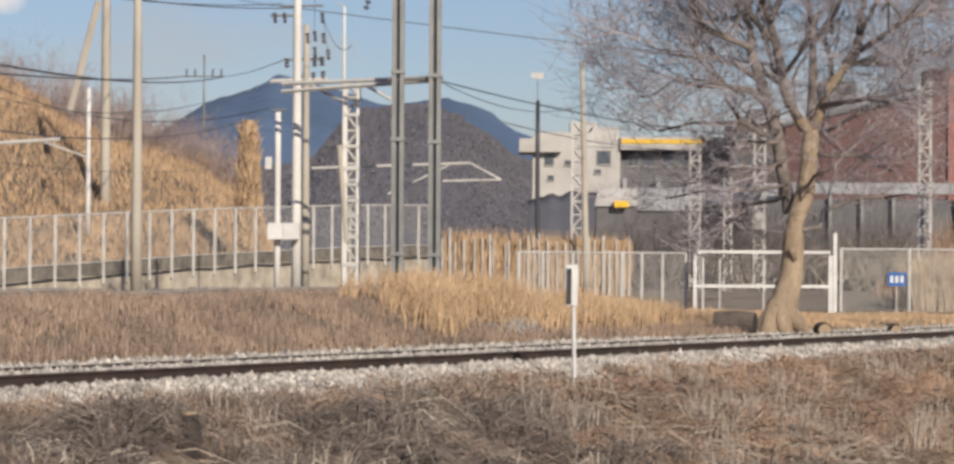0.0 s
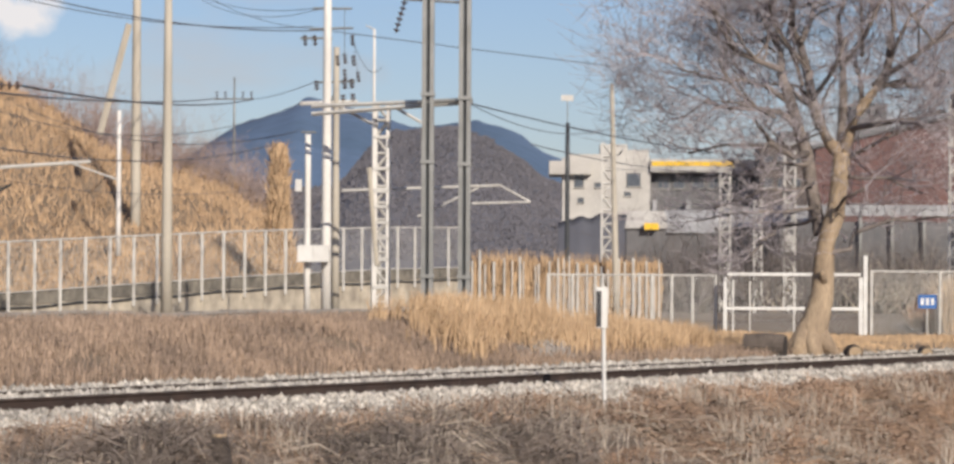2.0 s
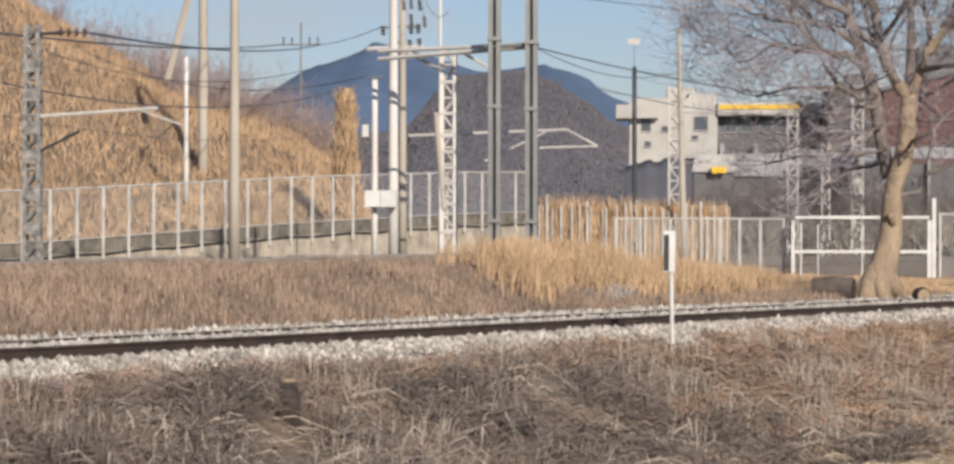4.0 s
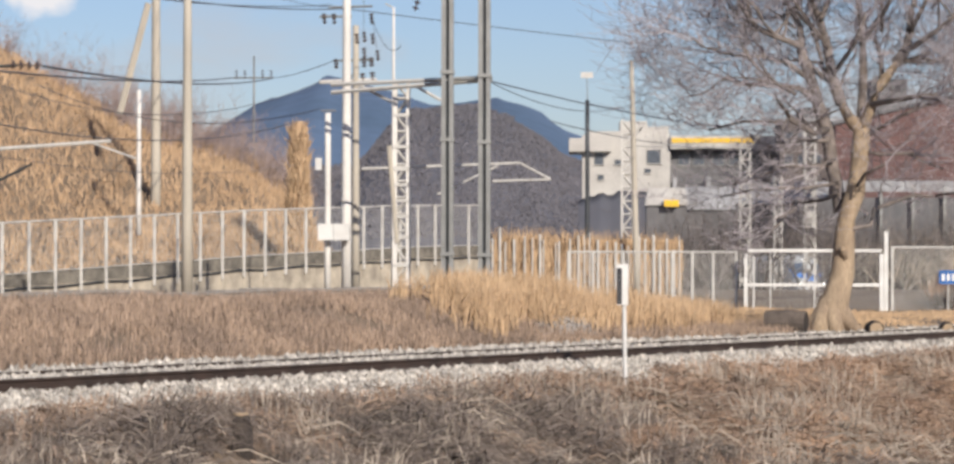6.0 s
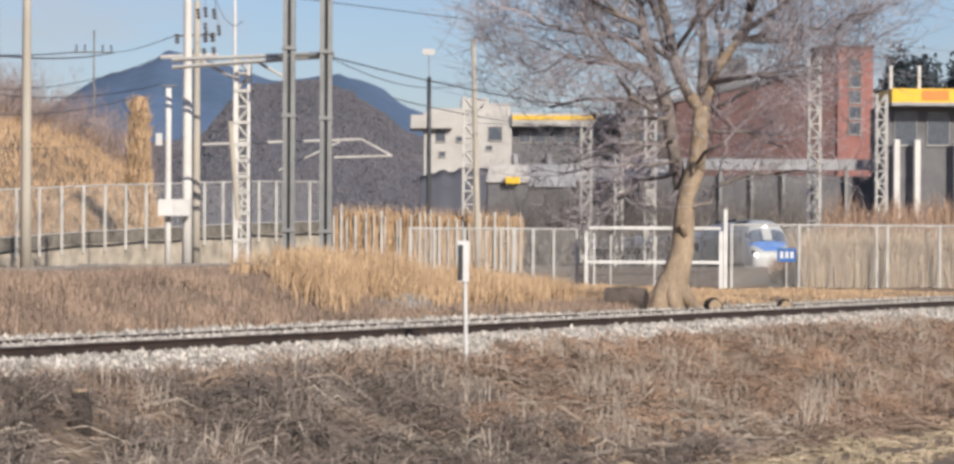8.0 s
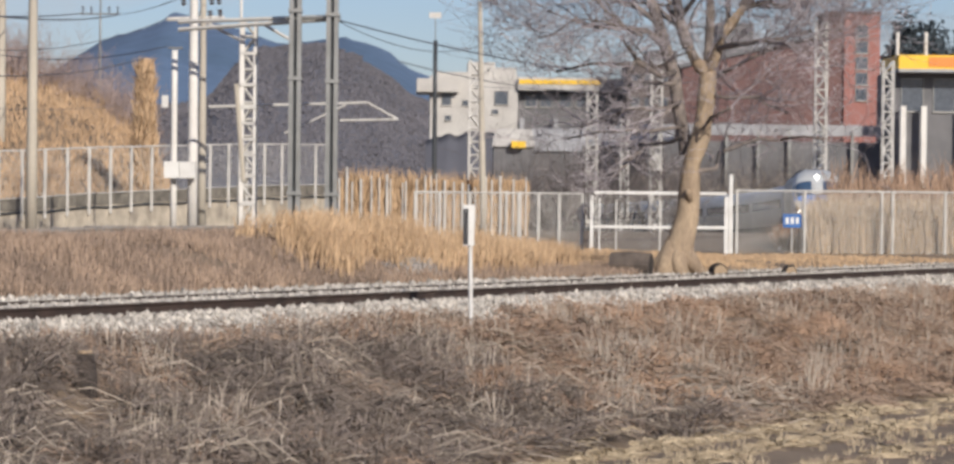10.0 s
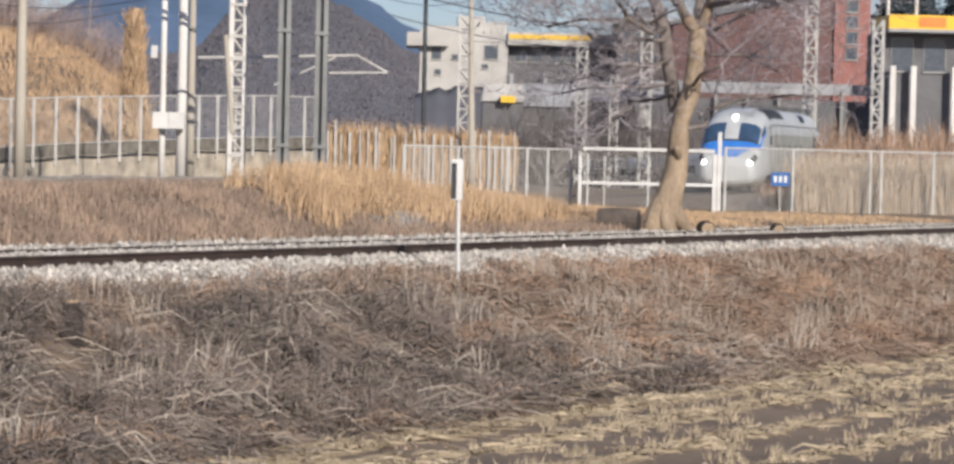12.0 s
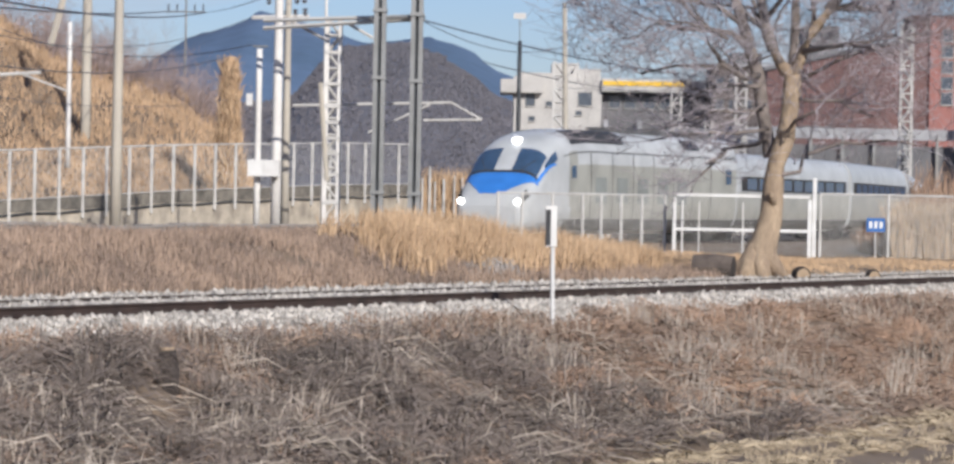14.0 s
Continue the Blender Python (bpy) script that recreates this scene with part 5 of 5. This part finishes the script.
# ---- grass ----
def thatch(name, spots, per, rise, reach, width, material, label, seed, category="grass", along=None, spread=0.9):
    """Collapsed dead growth: blades that spring from low hummocks and hang over, each hummock swept one way."""
    rng = np.random.default_rng(seed)
    c = np.repeat(np.array([p[:3] for p in spots]), per, 0)
    n = len(c)
    sweep = np.repeat(np.array([along if along is not None else 2.6 * math.pi * noise.noise((x * 0.45, y * 0.45, seed)) for x, y, _ in (p[:3] for p in spots)]), per)
    tall = np.repeat(np.array([rise * (0.35 + 1.1 * max(0.0, 0.5 + noise.noise((x * 1.1, y * 0.8, seed + 3)))) for x, y, _ in (p[:3] for p in spots)]), per)
    az = sweep + rng.normal(0, spread, n) + np.where(rng.uniform(size=n) < 0.3, math.pi, 0)
    rad, ra = reach * 0.45 * np.sqrt(rng.uniform(0, 1, n)), rng.uniform(0, 2 * math.pi, n)
    dome = 1 - (rad / (reach * 0.47)) ** 2
    length = reach * rng.uniform(0.45, 1.2, n)
    ways = np.stack([np.cos(az), np.sin(az), 0 * az], 1)
    base = c + np.stack([rad * np.cos(ra), rad * np.sin(ra), tall * dome * rng.uniform(0.3, 0.9, n)], 1)
    mid = base + ways * (length * 0.5)[:, None] + np.stack([0 * az, 0 * az, tall * rng.uniform(-0.05, 0.5, n)], 1)
    tip = base + ways * length[:, None]
    def q_of(p):
        return (p[:, 0] - T0[0]) * TN[0] + (p[:, 1] - T0[1]) * TN[1]
    lie = c[:, 2] + np.interp(q_of(tip), PROFILE_Q, PLAIN_Z) - np.interp(q_of(c), PROFILE_Q, PLAIN_Z)
    tip[:, 2] = lie + rng.uniform(0.0, 0.6, n) * tall
    side_v = np.cross(ways, rng.normal(0, 0.45, (n, 3)) + np.array((0, 1.0, 0.25)))
    side_v /= np.linalg.norm(side_v, axis=1)[:, None] + 1e-6
    side_v *= (width * rng.uniform(0.5, 1.4, n) / 2)[:, None]
    v = np.stack([base - side_v, base + side_v, mid + side_v, mid - side_v, tip], 1).reshape(-1, 3)
    k = np.arange(n) * 5
    me = bpy.data.meshes.new(name)
    me.from_pydata(v.tolist(), [], np.stack([k, k + 1, k + 2, k + 3], 1).tolist() + np.stack([k + 3, k + 2, k + 4], 1).tolist())
    me.materials.append(material)
    return tagged(new(name, me), label, category, kind="stuff")


ALONG = math.atan2(TD[1], TD[0])
thatch("bank_mat", scatter(3000, 1.0, 7.0, -14, 34, 11, 0.2), 26, 0.20, 0.50, 0.015, BROWN_GRASS, "matted brown dead grass on the embankment", 11)
thatch("bank_weeds", scatter(1700, 2.0, 7.0, -14, 8.5, 12, 0.25), 30, 0.28, 0.65, 0.014, GREY_GRASS, "grey collapsed weeds on the embankment", 12)
thatch("bank_tangle", scatter(700, 2.2, 7.0, -14, 12, 22, 0.4), 9, 0.34, 0.85, 0.014, PALE_STALK, "pale fallen stalks tangled on the embankment", 22)
thatch("bank_russet", scatter(2200, 1.2, 6.6, 7.0, 34, 31, 0.3), 18, 0.22, 0.36, 0.015, RUSSET_GRASS, "russet dead grass on the embankment", 31)
blades("bank_grass", tufts(44000, 0.85, 6.8, -14, 34, 15, 0.35, 20, 0.26), RUSSET_GRASS, 0.26, 0.014, 0.7, "short russet grass on the embankment", "grass")
blades("bank_stems", tufts(26000, 1.4, 6.9, -14, 9, 16, 0.3, 16, 0.3), GREY_GRASS, 0.42, 0.013, 0.8, "grey upright weed stems on the embankment", "grass")
blades("bank_stalks", tufts(4200, 1.4, 6.5, -14, 32, 13, 0.45, 6, 0.25), PALE_STALK, 0.6, 0.013, 0.4, "pale dry stalks on the embankment", "grass")
def hollow_weeds():
    """Low weeds, coloured dark to paint the shade inside the scoop."""
    rng = np.random.default_rng(83)
    out = []
    for _ in range(5200):
        a, r = rng.uniform(0, 2 * math.pi), math.sqrt(rng.uniform(0, 1))
        x, y, _z = rail_point(HOLLOW[0] + 1.0 * r * math.sin(a), HOLLOW[1] + 1.9 * r * math.cos(a), 0)
        out.append((x, y, ground_z(x, y) - 0.02))
    blades("hollow_weeds", out, SHADE_WEED, 0.14, 0.014, 1.2, "low weeds darkened to paint the shade of a scoop in the bank", "weeds")


hollow_weeds()
# the field: straw windrows on dark soil, stubble between them
thatch("field_straw", scatter(1500, 6.85, 7.45, -12, 40, 45, 0.1), 14, 0.10, 0.42, 0.024, STUBBLE, "cut straw along the field edge", 45, "straw", ALONG, 0.6)
thatch("field_rows", scatter(1000, 8.15, 8.55, -12, 40, 23, 0.25) + scatter(800, 9.7, 10.0, -12, 40, 24, 0.35) + scatter(800, 11.2, 11.5, -12, 40, 25, 0.35), 12, 0.08, 0.4, 0.024, STUBBLE, "rows of pale cut straw in the field", 23, "straw", ALONG, 0.5)
blades("field_stubble", tufts(20000, 7.5, 15.5, -12, 40, 14, 0.4, 9, 0.09), STUBBLE, 0.15, 0.016, 0.35, "pale rice stubble in the field", "stubble")
blades("field_weeds", tufts(11000, 7.4, 15.5, -12, 40, 29, 0.3, 12, 0.2), BROWN_GRASS, 0.08, 0.022, 1.2, "low brown weeds between the straw rows", "grass")
blades("berm_grass", scatter(60000, -7.5, -3.4, -10, 30, 16, 0.1), BROWN_GRASS, 0.28, 0.018, 0.3, "short brown grass on the berm", "grass")
def reed_bed():
    """Golden reeds in a slanting bed over the berm's top and near face."""
    out = []
    for x, y, z, a in tufts(26000, -8.0, -3.9, 13.5, 33.0, 17, 0.35, 10, 0.2):
        q, s = side(x, y)
        lo, hi = 15.8 - (q + 4.5) * 1.57, 26.6 - (q + 4.5) * 2.0
        edge = 2.2 * noise.noise((q * 0.9, s * 0.5, 6.0)) + 1.6 * noise.noise((x * 3.1, y * 3.1, 1.0))
        if lo + edge < s < hi + edge:
            out.append((x, y, z, a))
    blades("berm_reeds", out, GOLD_GRASS, 0.66, 0.021, 0.22, "tall golden reeds on the berm", "reeds")


reed_bed()
blades("verge_grass", scatter(30000, -24, -3.6, 24, 50, 18, 0.15), GOLD_GRASS, 0.16, 0.02, 0.6, "short tan grass by the gate", "grass")
blades("top_grass", scatter(20000, -34, -7.5, -6, 34, 19, 0.3), STRAW, 0.24, 0.025, 0.6, "tan grass on the berm top", "grass")


def hill_grass():
    rng = np.random.default_rng(41)
    rows = HILL_ROWS
    out = []
    while len(out) < 110000:
        i, j = rng.integers(0, 26), rng.integers(30, 118)
        a, b, c = Vector(rows[i][j]), Vector(rows[i][j + 1]), Vector(rows[i + 1][j])
        p = a + (b - a) * rng.uniform() + (c - a) * rng.uniform()
        if p.z > 0.3:
            out.append(tuple(p))
    blades("hill_grass", out, HILL_GRASS, 0.55, 0.04, 0.7, "orange-brown dry grass on the bank", "grass")


hill_grass()


def mound():
    """Brush-covered mound beside the fence."""
    rng = np.random.default_rng(51)
    out = []
    for _ in range(15000):
        x, y = rng.uniform(12.19, 24.46), rng.uniform(90.5, 97)
        h = 2.2 * smooth_step(12.10, 14.2, x) * (0.82 + 0.55 * noise.noise((x * 0.9, y * 0.6, 5.0)) + 0.25 * noise.noise((x * 2.7, y, 8.0)))
        out.append((x, y, rng.uniform(0.0, 1.0) * h))
    blades("mound_brush", out, RUSSET_GRASS, 0.9, 0.026, 0.4, "brown dry brush behind the fence", "brush")
    out = [(rng.uniform(12.15, 21.86), rng.uniform(88.3, 90.3), 0.0) for _ in range(9000)]
    blades("fence_brush", out, PALE_REED, 1.7, 0.03, 0.12, "tall straw-coloured grass growing through the fence", "grass")


mound()


# ---- small things by the near track ----
def marker_post():
    x, y = 1.12, 45.6
    m = thing("marker_post", (x, y, ground_z(x, y) - 0.05), "white trackside post with a black and white plate", "trackside marker")
    z0 = ground_z(x, y) - 0.05
    part("post", Shape().tube([(0.03, 0, 0), (0, 0, 1.35 - z0 - 0.1)], 0.032, 8), WHITE_PAINT, m)
    zc = 1.06 - z0
    part("plate", Shape().box((-0.02, -0.04, zc), (0.17, 0.04, 0.62), 0.15), WHITE_PAINT, m)
    part("black_face", Shape().box((-0.065, -0.07, zc - 0.02), (0.075, 0.03, 0.54), 0.15), BLACK, m)


marker_post()


def log_round(u, v, d, r, depth, name="cut_log", label="short dark weathered log", mat_=DARK_WOOD, rz=0.3):
    x = across(u, d)
    z = ground_z(x, d)
    m = thing(name, (x, d, z), label, "log")
    s = Shape()
    n = 14
    ax = Vector((math.sin(rz), -math.cos(rz), 0))
    s.tube([Vector((0, 0, r * 0.85)) - ax * depth / 2, Vector((0, 0, r * 0.9)), Vector((0, 0, r * 0.85)) + ax * depth / 2], [r, r * 1.05, r * 0.95], n)
    part("bark", s, mat_, m)
    part("cut_face", Shape().tube([Vector((0, 0, r * 0.85)) + ax * depth / 2, Vector((0, 0, r * 0.85)) + ax * (depth / 2 + 0.01)], r * 0.8, n), DARK_WOOD if r > 0.25 else PALE_WOOD, m)


log_round(1172, 520, 63.2, 0.27, 0.85, label="large dark log lying at the foot of the tree", mat_=OLD_BARK, rz=1.25)
log_round(1316, 520, 63, 0.17, 0.35, rz=0.15)
log_round(1434, 522, 64, 0.14, 0.3, label="short brown block of wood in the grass", mat_=DARK_WOOD, rz=0.1)


def stump():
    x, y = -3.57, 34.8
    z = ground_z(x, y)
    m = thing("stump", (x, y, z), "dark burnt stump with a pale sawn top", "stump")
    H = -0.38 - z
    part("bark", Shape().tube([(0, 0, -0.05), (0.02, 0, H * 0.5), (0, 0, H)], [0.15, 0.125, 0.10], 10), DARK_WOOD, m)
    part("cut_face", Shape().tube([(0, 0, H), (0, 0, H + 0.03)], 0.09, 10), PALE_WOOD, m)


stump()


# ---- the train ----
SEC = [  # metres behind the nose, underside, roof, half width
    (0.00, 0.60, 1.28, 0.98), (0.08, 0.45, 1.58, 1.20), (0.30, 0.38, 1.84, 1.33), (0.6, 0.35, 2.08, 1.38), (0.95, 0.34, 2.34, 1.41),
    (1.3, 0.33, 2.72, 1.42), (1.7, 0.33, 3.12, 1.425), (2.1, 0.33, 3.42, 1.43), (2.7, 0.33, 3.68, 1.43), (3.6, 0.33, 3.88, 1.43), (5.0, 0.33, 3.99, 1.43), (19.4, 0.33, 4.02, 1.43)]
COACH_SEC = [(0.0, 0.40, 3.55, 1.42), (18.3, 0.40, 3.55, 1.42)]


def skin(sec, x, deg, out=0.0, square=4.0):
    """A point on the shell: x metres behind the nose, deg round the section (0 side, 90 roof, 180 other side)."""
    xs = [s[0] for s in sec]
    zb, zt, hw = (interp(x, xs, [s[k] for s in sec]) for k in (1, 2, 3))
    c, s = math.cos(radians(deg)), math.sin(radians(deg))
    e = 2.0 / square
    zm, hh = (zb + zt) / 2, (zt - zb) / 2
    y = math.copysign(abs(c) ** e, c) * (hw + out)
    z = zm + math.copysign(abs(s) ** e, s) * (hh + out)
    return Vector((-x, y, z))


def patch(sec, x0, x1, lim, nx=8, nd=8, out=0.012, square=4.0):
    """A panel that follows the shell; lim(x) gives the two angles."""
    rows = []
    for x in np.linspace(x0, x1, nx):
        a, b = lim(x) if callable(lim) else lim
        rows.append([skin(sec, x, d, out, square) + Vector((out if x < 2.6 else 0, 0, 0)) for d in np.linspace(a, b, nd)])
    return Shape().grid(rows)


def bogie(parent, x):
    b = Shape().box((x, 0, 0.55), (2.6, 2.2, 0.35))
    o = part("bogie", b, TRAIN_DARK, parent)
    for dx in (-1.4, 1.4):
        part("wheelset", Shape().tube([(x + dx, -0.8, 0.46), (x + dx, 0.8, 0.46)], 0.44, 14), TRAIN_DARK, o)


def power_car():
    car = thing("power_car", (0, 0, 0), "white high-speed train power car with a blue nose", "train car", "train")
    xs = [0.0, 0.03, 0.08, 0.2, 0.35, 0.55, 0.8, 1.05, 1.3, 1.6, 1.9, 2.2, 2.5, 2.85, 3.2, 3.7, 4.2, 5, 6, 9, 12, 15, 17, 19.4]
    degs = np.linspace(-180, 180, 61)
    sh = Shape().grid([[skin(SEC, x, d) for d in degs] for x in xs])
    for x in (xs[0], xs[-1]):
        k = len(sh.v)
        sh.v += [tuple(skin(SEC, x, d)) for d in degs[:-1]]
        sh.f.append(tuple(range(k, k + 60)))
    part("body", sh, TRAIN_WHITE, car, smooth=True)
    part("bonnet", patch(SEC, 0.16, 1.0, lambda x: (90 - math.degrees(math.asin(0.12 + 0.83 * ((x - 0.16) / 0.84) ** 1.15)), 90 + math.degrees(math.asin(0.12 + 0.83 * ((x - 0.16) / 0.84) ** 1.15))), 12, 16), TRAIN_BLUE, car, "blue painted bonnet", True)
    for a, b in ((38, 87), (93, 142)):
        part("windscreen", patch(SEC, 1.05, 1.85, (a, b), 8, 10), TRAIN_GLASS, car, "dark windscreen, sky reflection put in as blue", True)
    for a, b in ((18, 33), (147, 162)):
        part("cab_window", patch(SEC, 1.55, 2.45, (a, b), 8, 6), TRAIN_GLASS, car, smooth=True)
        part("roof_grille", patch(SEC, 3.7, 8.4, (a + 15, a + 58) if a < 90 else (b - 58, b - 15), 8, 5), BLACK, car, "dark louvred cooling grille")
        for i in range(14):
            part("louvre", patch(SEC, 3.8 + i * 0.33, 3.92 + i * 0.33, (a + 15, a + 58) if a < 90 else (b - 58, b - 15), 2, 5, 0.03), TRAIN_GREY, car)
        part("side_band", patch(SEC, 3.6, 19.3, (-29, 6.5) if a < 90 else (173.5, 209), 20, 6, 0.008), TRAIN_CREAM, car, "cream lower side", True)
        part("skirt", patch(SEC, 3.2, 19.3, (-58, -30) if a < 90 else (210, 238), 20, 6, 0.014), TRAIN_GREY, car, "grey skirt", True)
        part("seam", patch(SEC, 1.3, 19.3, (-30.2, -29.2) if a < 90 else (209.2, 210.2), 20, 2, 0.016), TRAIN_DARK, car)
        part("door", patch(SEC, 3.4, 4.1, (-12, 22) if a < 90 else (158, 192), 4, 8, 0.012), TRAIN_CREAM, car, "grey cab door")
        part("end_window", patch(SEC, 18.2, 18.8, (0.1, 7) if a < 90 else (173, 179.9), 3, 4), TRAIN_GLASS, car)
        part("roof_vent", patch(SEC, 14.0, 15.6, (a + 12, a + 36) if a < 90 else (b - 36, b - 12), 3, 5, 0.014), BLACK, car, "small dark roof vent")
        part("gutter", patch(SEC, 2.9, 19.3, (18.4, 19.6) if a < 90 else (160.4, 161.6), 16, 2, 0.03), TRAIN_GREY, car)
        for x in (5.2, 7.1, 9.0, 10.9, 12.8, 14.7, 16.6):
            part("panel_joint", patch(SEC, x, x + 0.05, (-29, 18) if a < 90 else (162, 209), 2, 10, 0.016), TRAIN_GREY, car)
        for x in (5.6, 7.5, 9.4, 11.3, 13.2):
            part("side_vent", patch(SEC, x, x + 1.0, (-9, 0.5) if a < 90 else (179.5, 189), 3, 6, 0.014), TRAIN_VENT, car, "ribbed grey-green side vent")
        part("door_window", patch(SEC, 3.55, 3.95, (0.5, 6) if a < 90 else (174, 179.5), 3, 4, 0.02), TRAIN_GLASS, car)
    for sgn in (0, 1):
        part("blue_flash", patch(SEC, 0.9, 2.35, (lambda x: (25 - 8.5 * (x - 0.9), 37 - 15.5 * (x - 0.9))) if sgn == 0 else (lambda x: (143 + 15.5 * (x - 0.9), 155 + 8.5 * (x - 0.9))), 8, 5, 0.014), TRAIN_BLUE, car, "blue flash below the cab window", True)
    part("cowl", patch(SEC, 1.0, 1.07, (34, 146), 2, 18, 0.02), TRAIN_DARK, car, "black strip below the windscreen")
    for y in (-0.28, 0.3):
        a, b = skin(SEC, 1.05, 90 - 40 * y, 0.03), skin(SEC, 1.45, 90 - 95 * y, 0.05)
        part("wiper", Shape().tube([a, b], 0.014, 5), TRAIN_DARK, car)
    for y in (-0.92, 0.92):
        hl = part("headlamp_panel", patch(SEC, 0.04, 0.45, (20, 44) if y > 0 else (136, 160), 6, 5, 0.015), TRAIN_DARK, car, "dark headlamp cluster")
        p = skin(SEC, 0.12, 33 if y > 0 else 147, -0.08)
        part("lens", Shape().tube([p + Vector((-0.10, 0, 0)), p + Vector((0.13, 0, 0))], [0.12, 0.11], 12), LAMP_GLOW, hl, "lit round headlamp")
    p = skin(SEC, 2.2, 90, 0.02)
    part("roof_lamp", Shape().tube([p + Vector((-0.15, 0, 0.02)), p + Vector((0.2, 0, 0.02))], [0.12, 0.10], 12), LAMP_GLOW, car, "lit lamp above the windscreen")
    part("roof_gear", Shape().box((-11.8, 0, 4.08), (4.5, 1.4, 0.22)).box((-17.2, 0, 4.1), (2.0, 1.5, 0.26)), TRAIN_GREY, car)
    for x in (-4.2, -15.6):
        bogie(car, x)
    return car


def coach():
    car = thing("coach", (0, 0, 0), "white high-speed train coach with a dark window band", "train car", "train")
    degs = np.linspace(-180, 180, 41)
    sh = Shape().grid([[skin(COACH_SEC, x, d) for d in degs] for x in (0, 6, 12, 18.3)])
    for x in (0, 18.3):
        k = len(sh.v)
        sh.v += [tuple(skin(COACH_SEC, x, d)) for d in degs[:-1]]
        sh.f.append(tuple(range(k, k + 40)))
    part("body", sh, TRAIN_WHITE, car, smooth=True)
    for s in (0, 1):
        f = (lambda a, b: (a, b)) if s == 0 else (lambda a, b: (180 - b, 180 - a))
        part("window_band", patch(COACH_SEC, 0.6, 17.7, f(0.05, 9), 4, 6), TRAIN_DARK, car, "dark window band")
        for i in range(9):
            part("window", patch(COACH_SEC, 1.4 + i * 1.8, 2.8 + i * 1.8, f(0.3, 7), 3, 4, 0.02), TRAIN_GLASS, car)
        part("side_band", patch(COACH_SEC, 0.02, 18.28, f(-26, 0), 4, 8, 0.008), TRAIN_CREAM, car, "cream lower side")
        part("skirt", patch(COACH_SEC, 0.02, 18.28, f(-60, -27), 4, 6, 0.012), TRAIN_GREY, car, "grey skirt")
    part("gangway", Shape().box((0.2, 0, 1.9), (0.5, 2.2, 2.6)), TRAIN_DARK, car, "black rubber gangway")
    bogie(car, 0.3)
    return car


POWER = power_car()
COACHES = [coach()]
for _ in range(8):
    COACHES.append(copy_thing(COACHES[0], Matrix()))


def nose_at(t):
    """Metres up the bend at which the nose stands."""
    return interp(t, TRAIN_T, TRAIN_S)


# the nose's place along the bend, slowing gently
TRAIN_T = [0, 5.5, 7.5, 8.0, 11.0, 11.5, 12.0, 12.5, 13.0, 13.5, 14.0, 14.5]
TRAIN_S = [166.0, 56.5, 14.0, 5.0, -50.4, -60.6, -70.5, -80.4, -90.3, -99.8, -108.7, -117.8]


def motions():
    times = [0, 1, 2, 3, 4, 5, 5.5, 6, 6.5, 7, 7.5, 8, 8.5, 9, 9.5, 10, 10.5, 11, 11.5, 12, 12.5, 13, 13.5, 14]
    def rows(lead, a, b):
        out = []
        for t in times:
            s = nose_at(t) + lead
            x0, y0, _ = main_line(s + a)
            x1, y1, _ = main_line(s + b)
            h = math.atan2(y0 - y1, x0 - x1)
            d = Vector((x0 - x1, y0 - y1, 0)).normalized() * a
            z0, z1 = fall(y0), fall(y1)
            tilt = math.degrees(math.atan2(z0 - z1, b - a))
            out.append((t, pose(0, 0, 0, 0, 0, math.degrees(h)) @ pose(0, 0, 0, 0, -tilt, 0)))
            out[-1][1].translation = (x0 + d.x, y0 + d.y, 0.02 + z0 + (z0 - z1) * a / (b - a))
        return out
    walk(POWER, rows(0.0, 4.2, 15.6))
    for i, c in enumerate(COACHES):
        walk(c, rows(19.8 + i * 18.7, 0.2, 18.5))


motions()
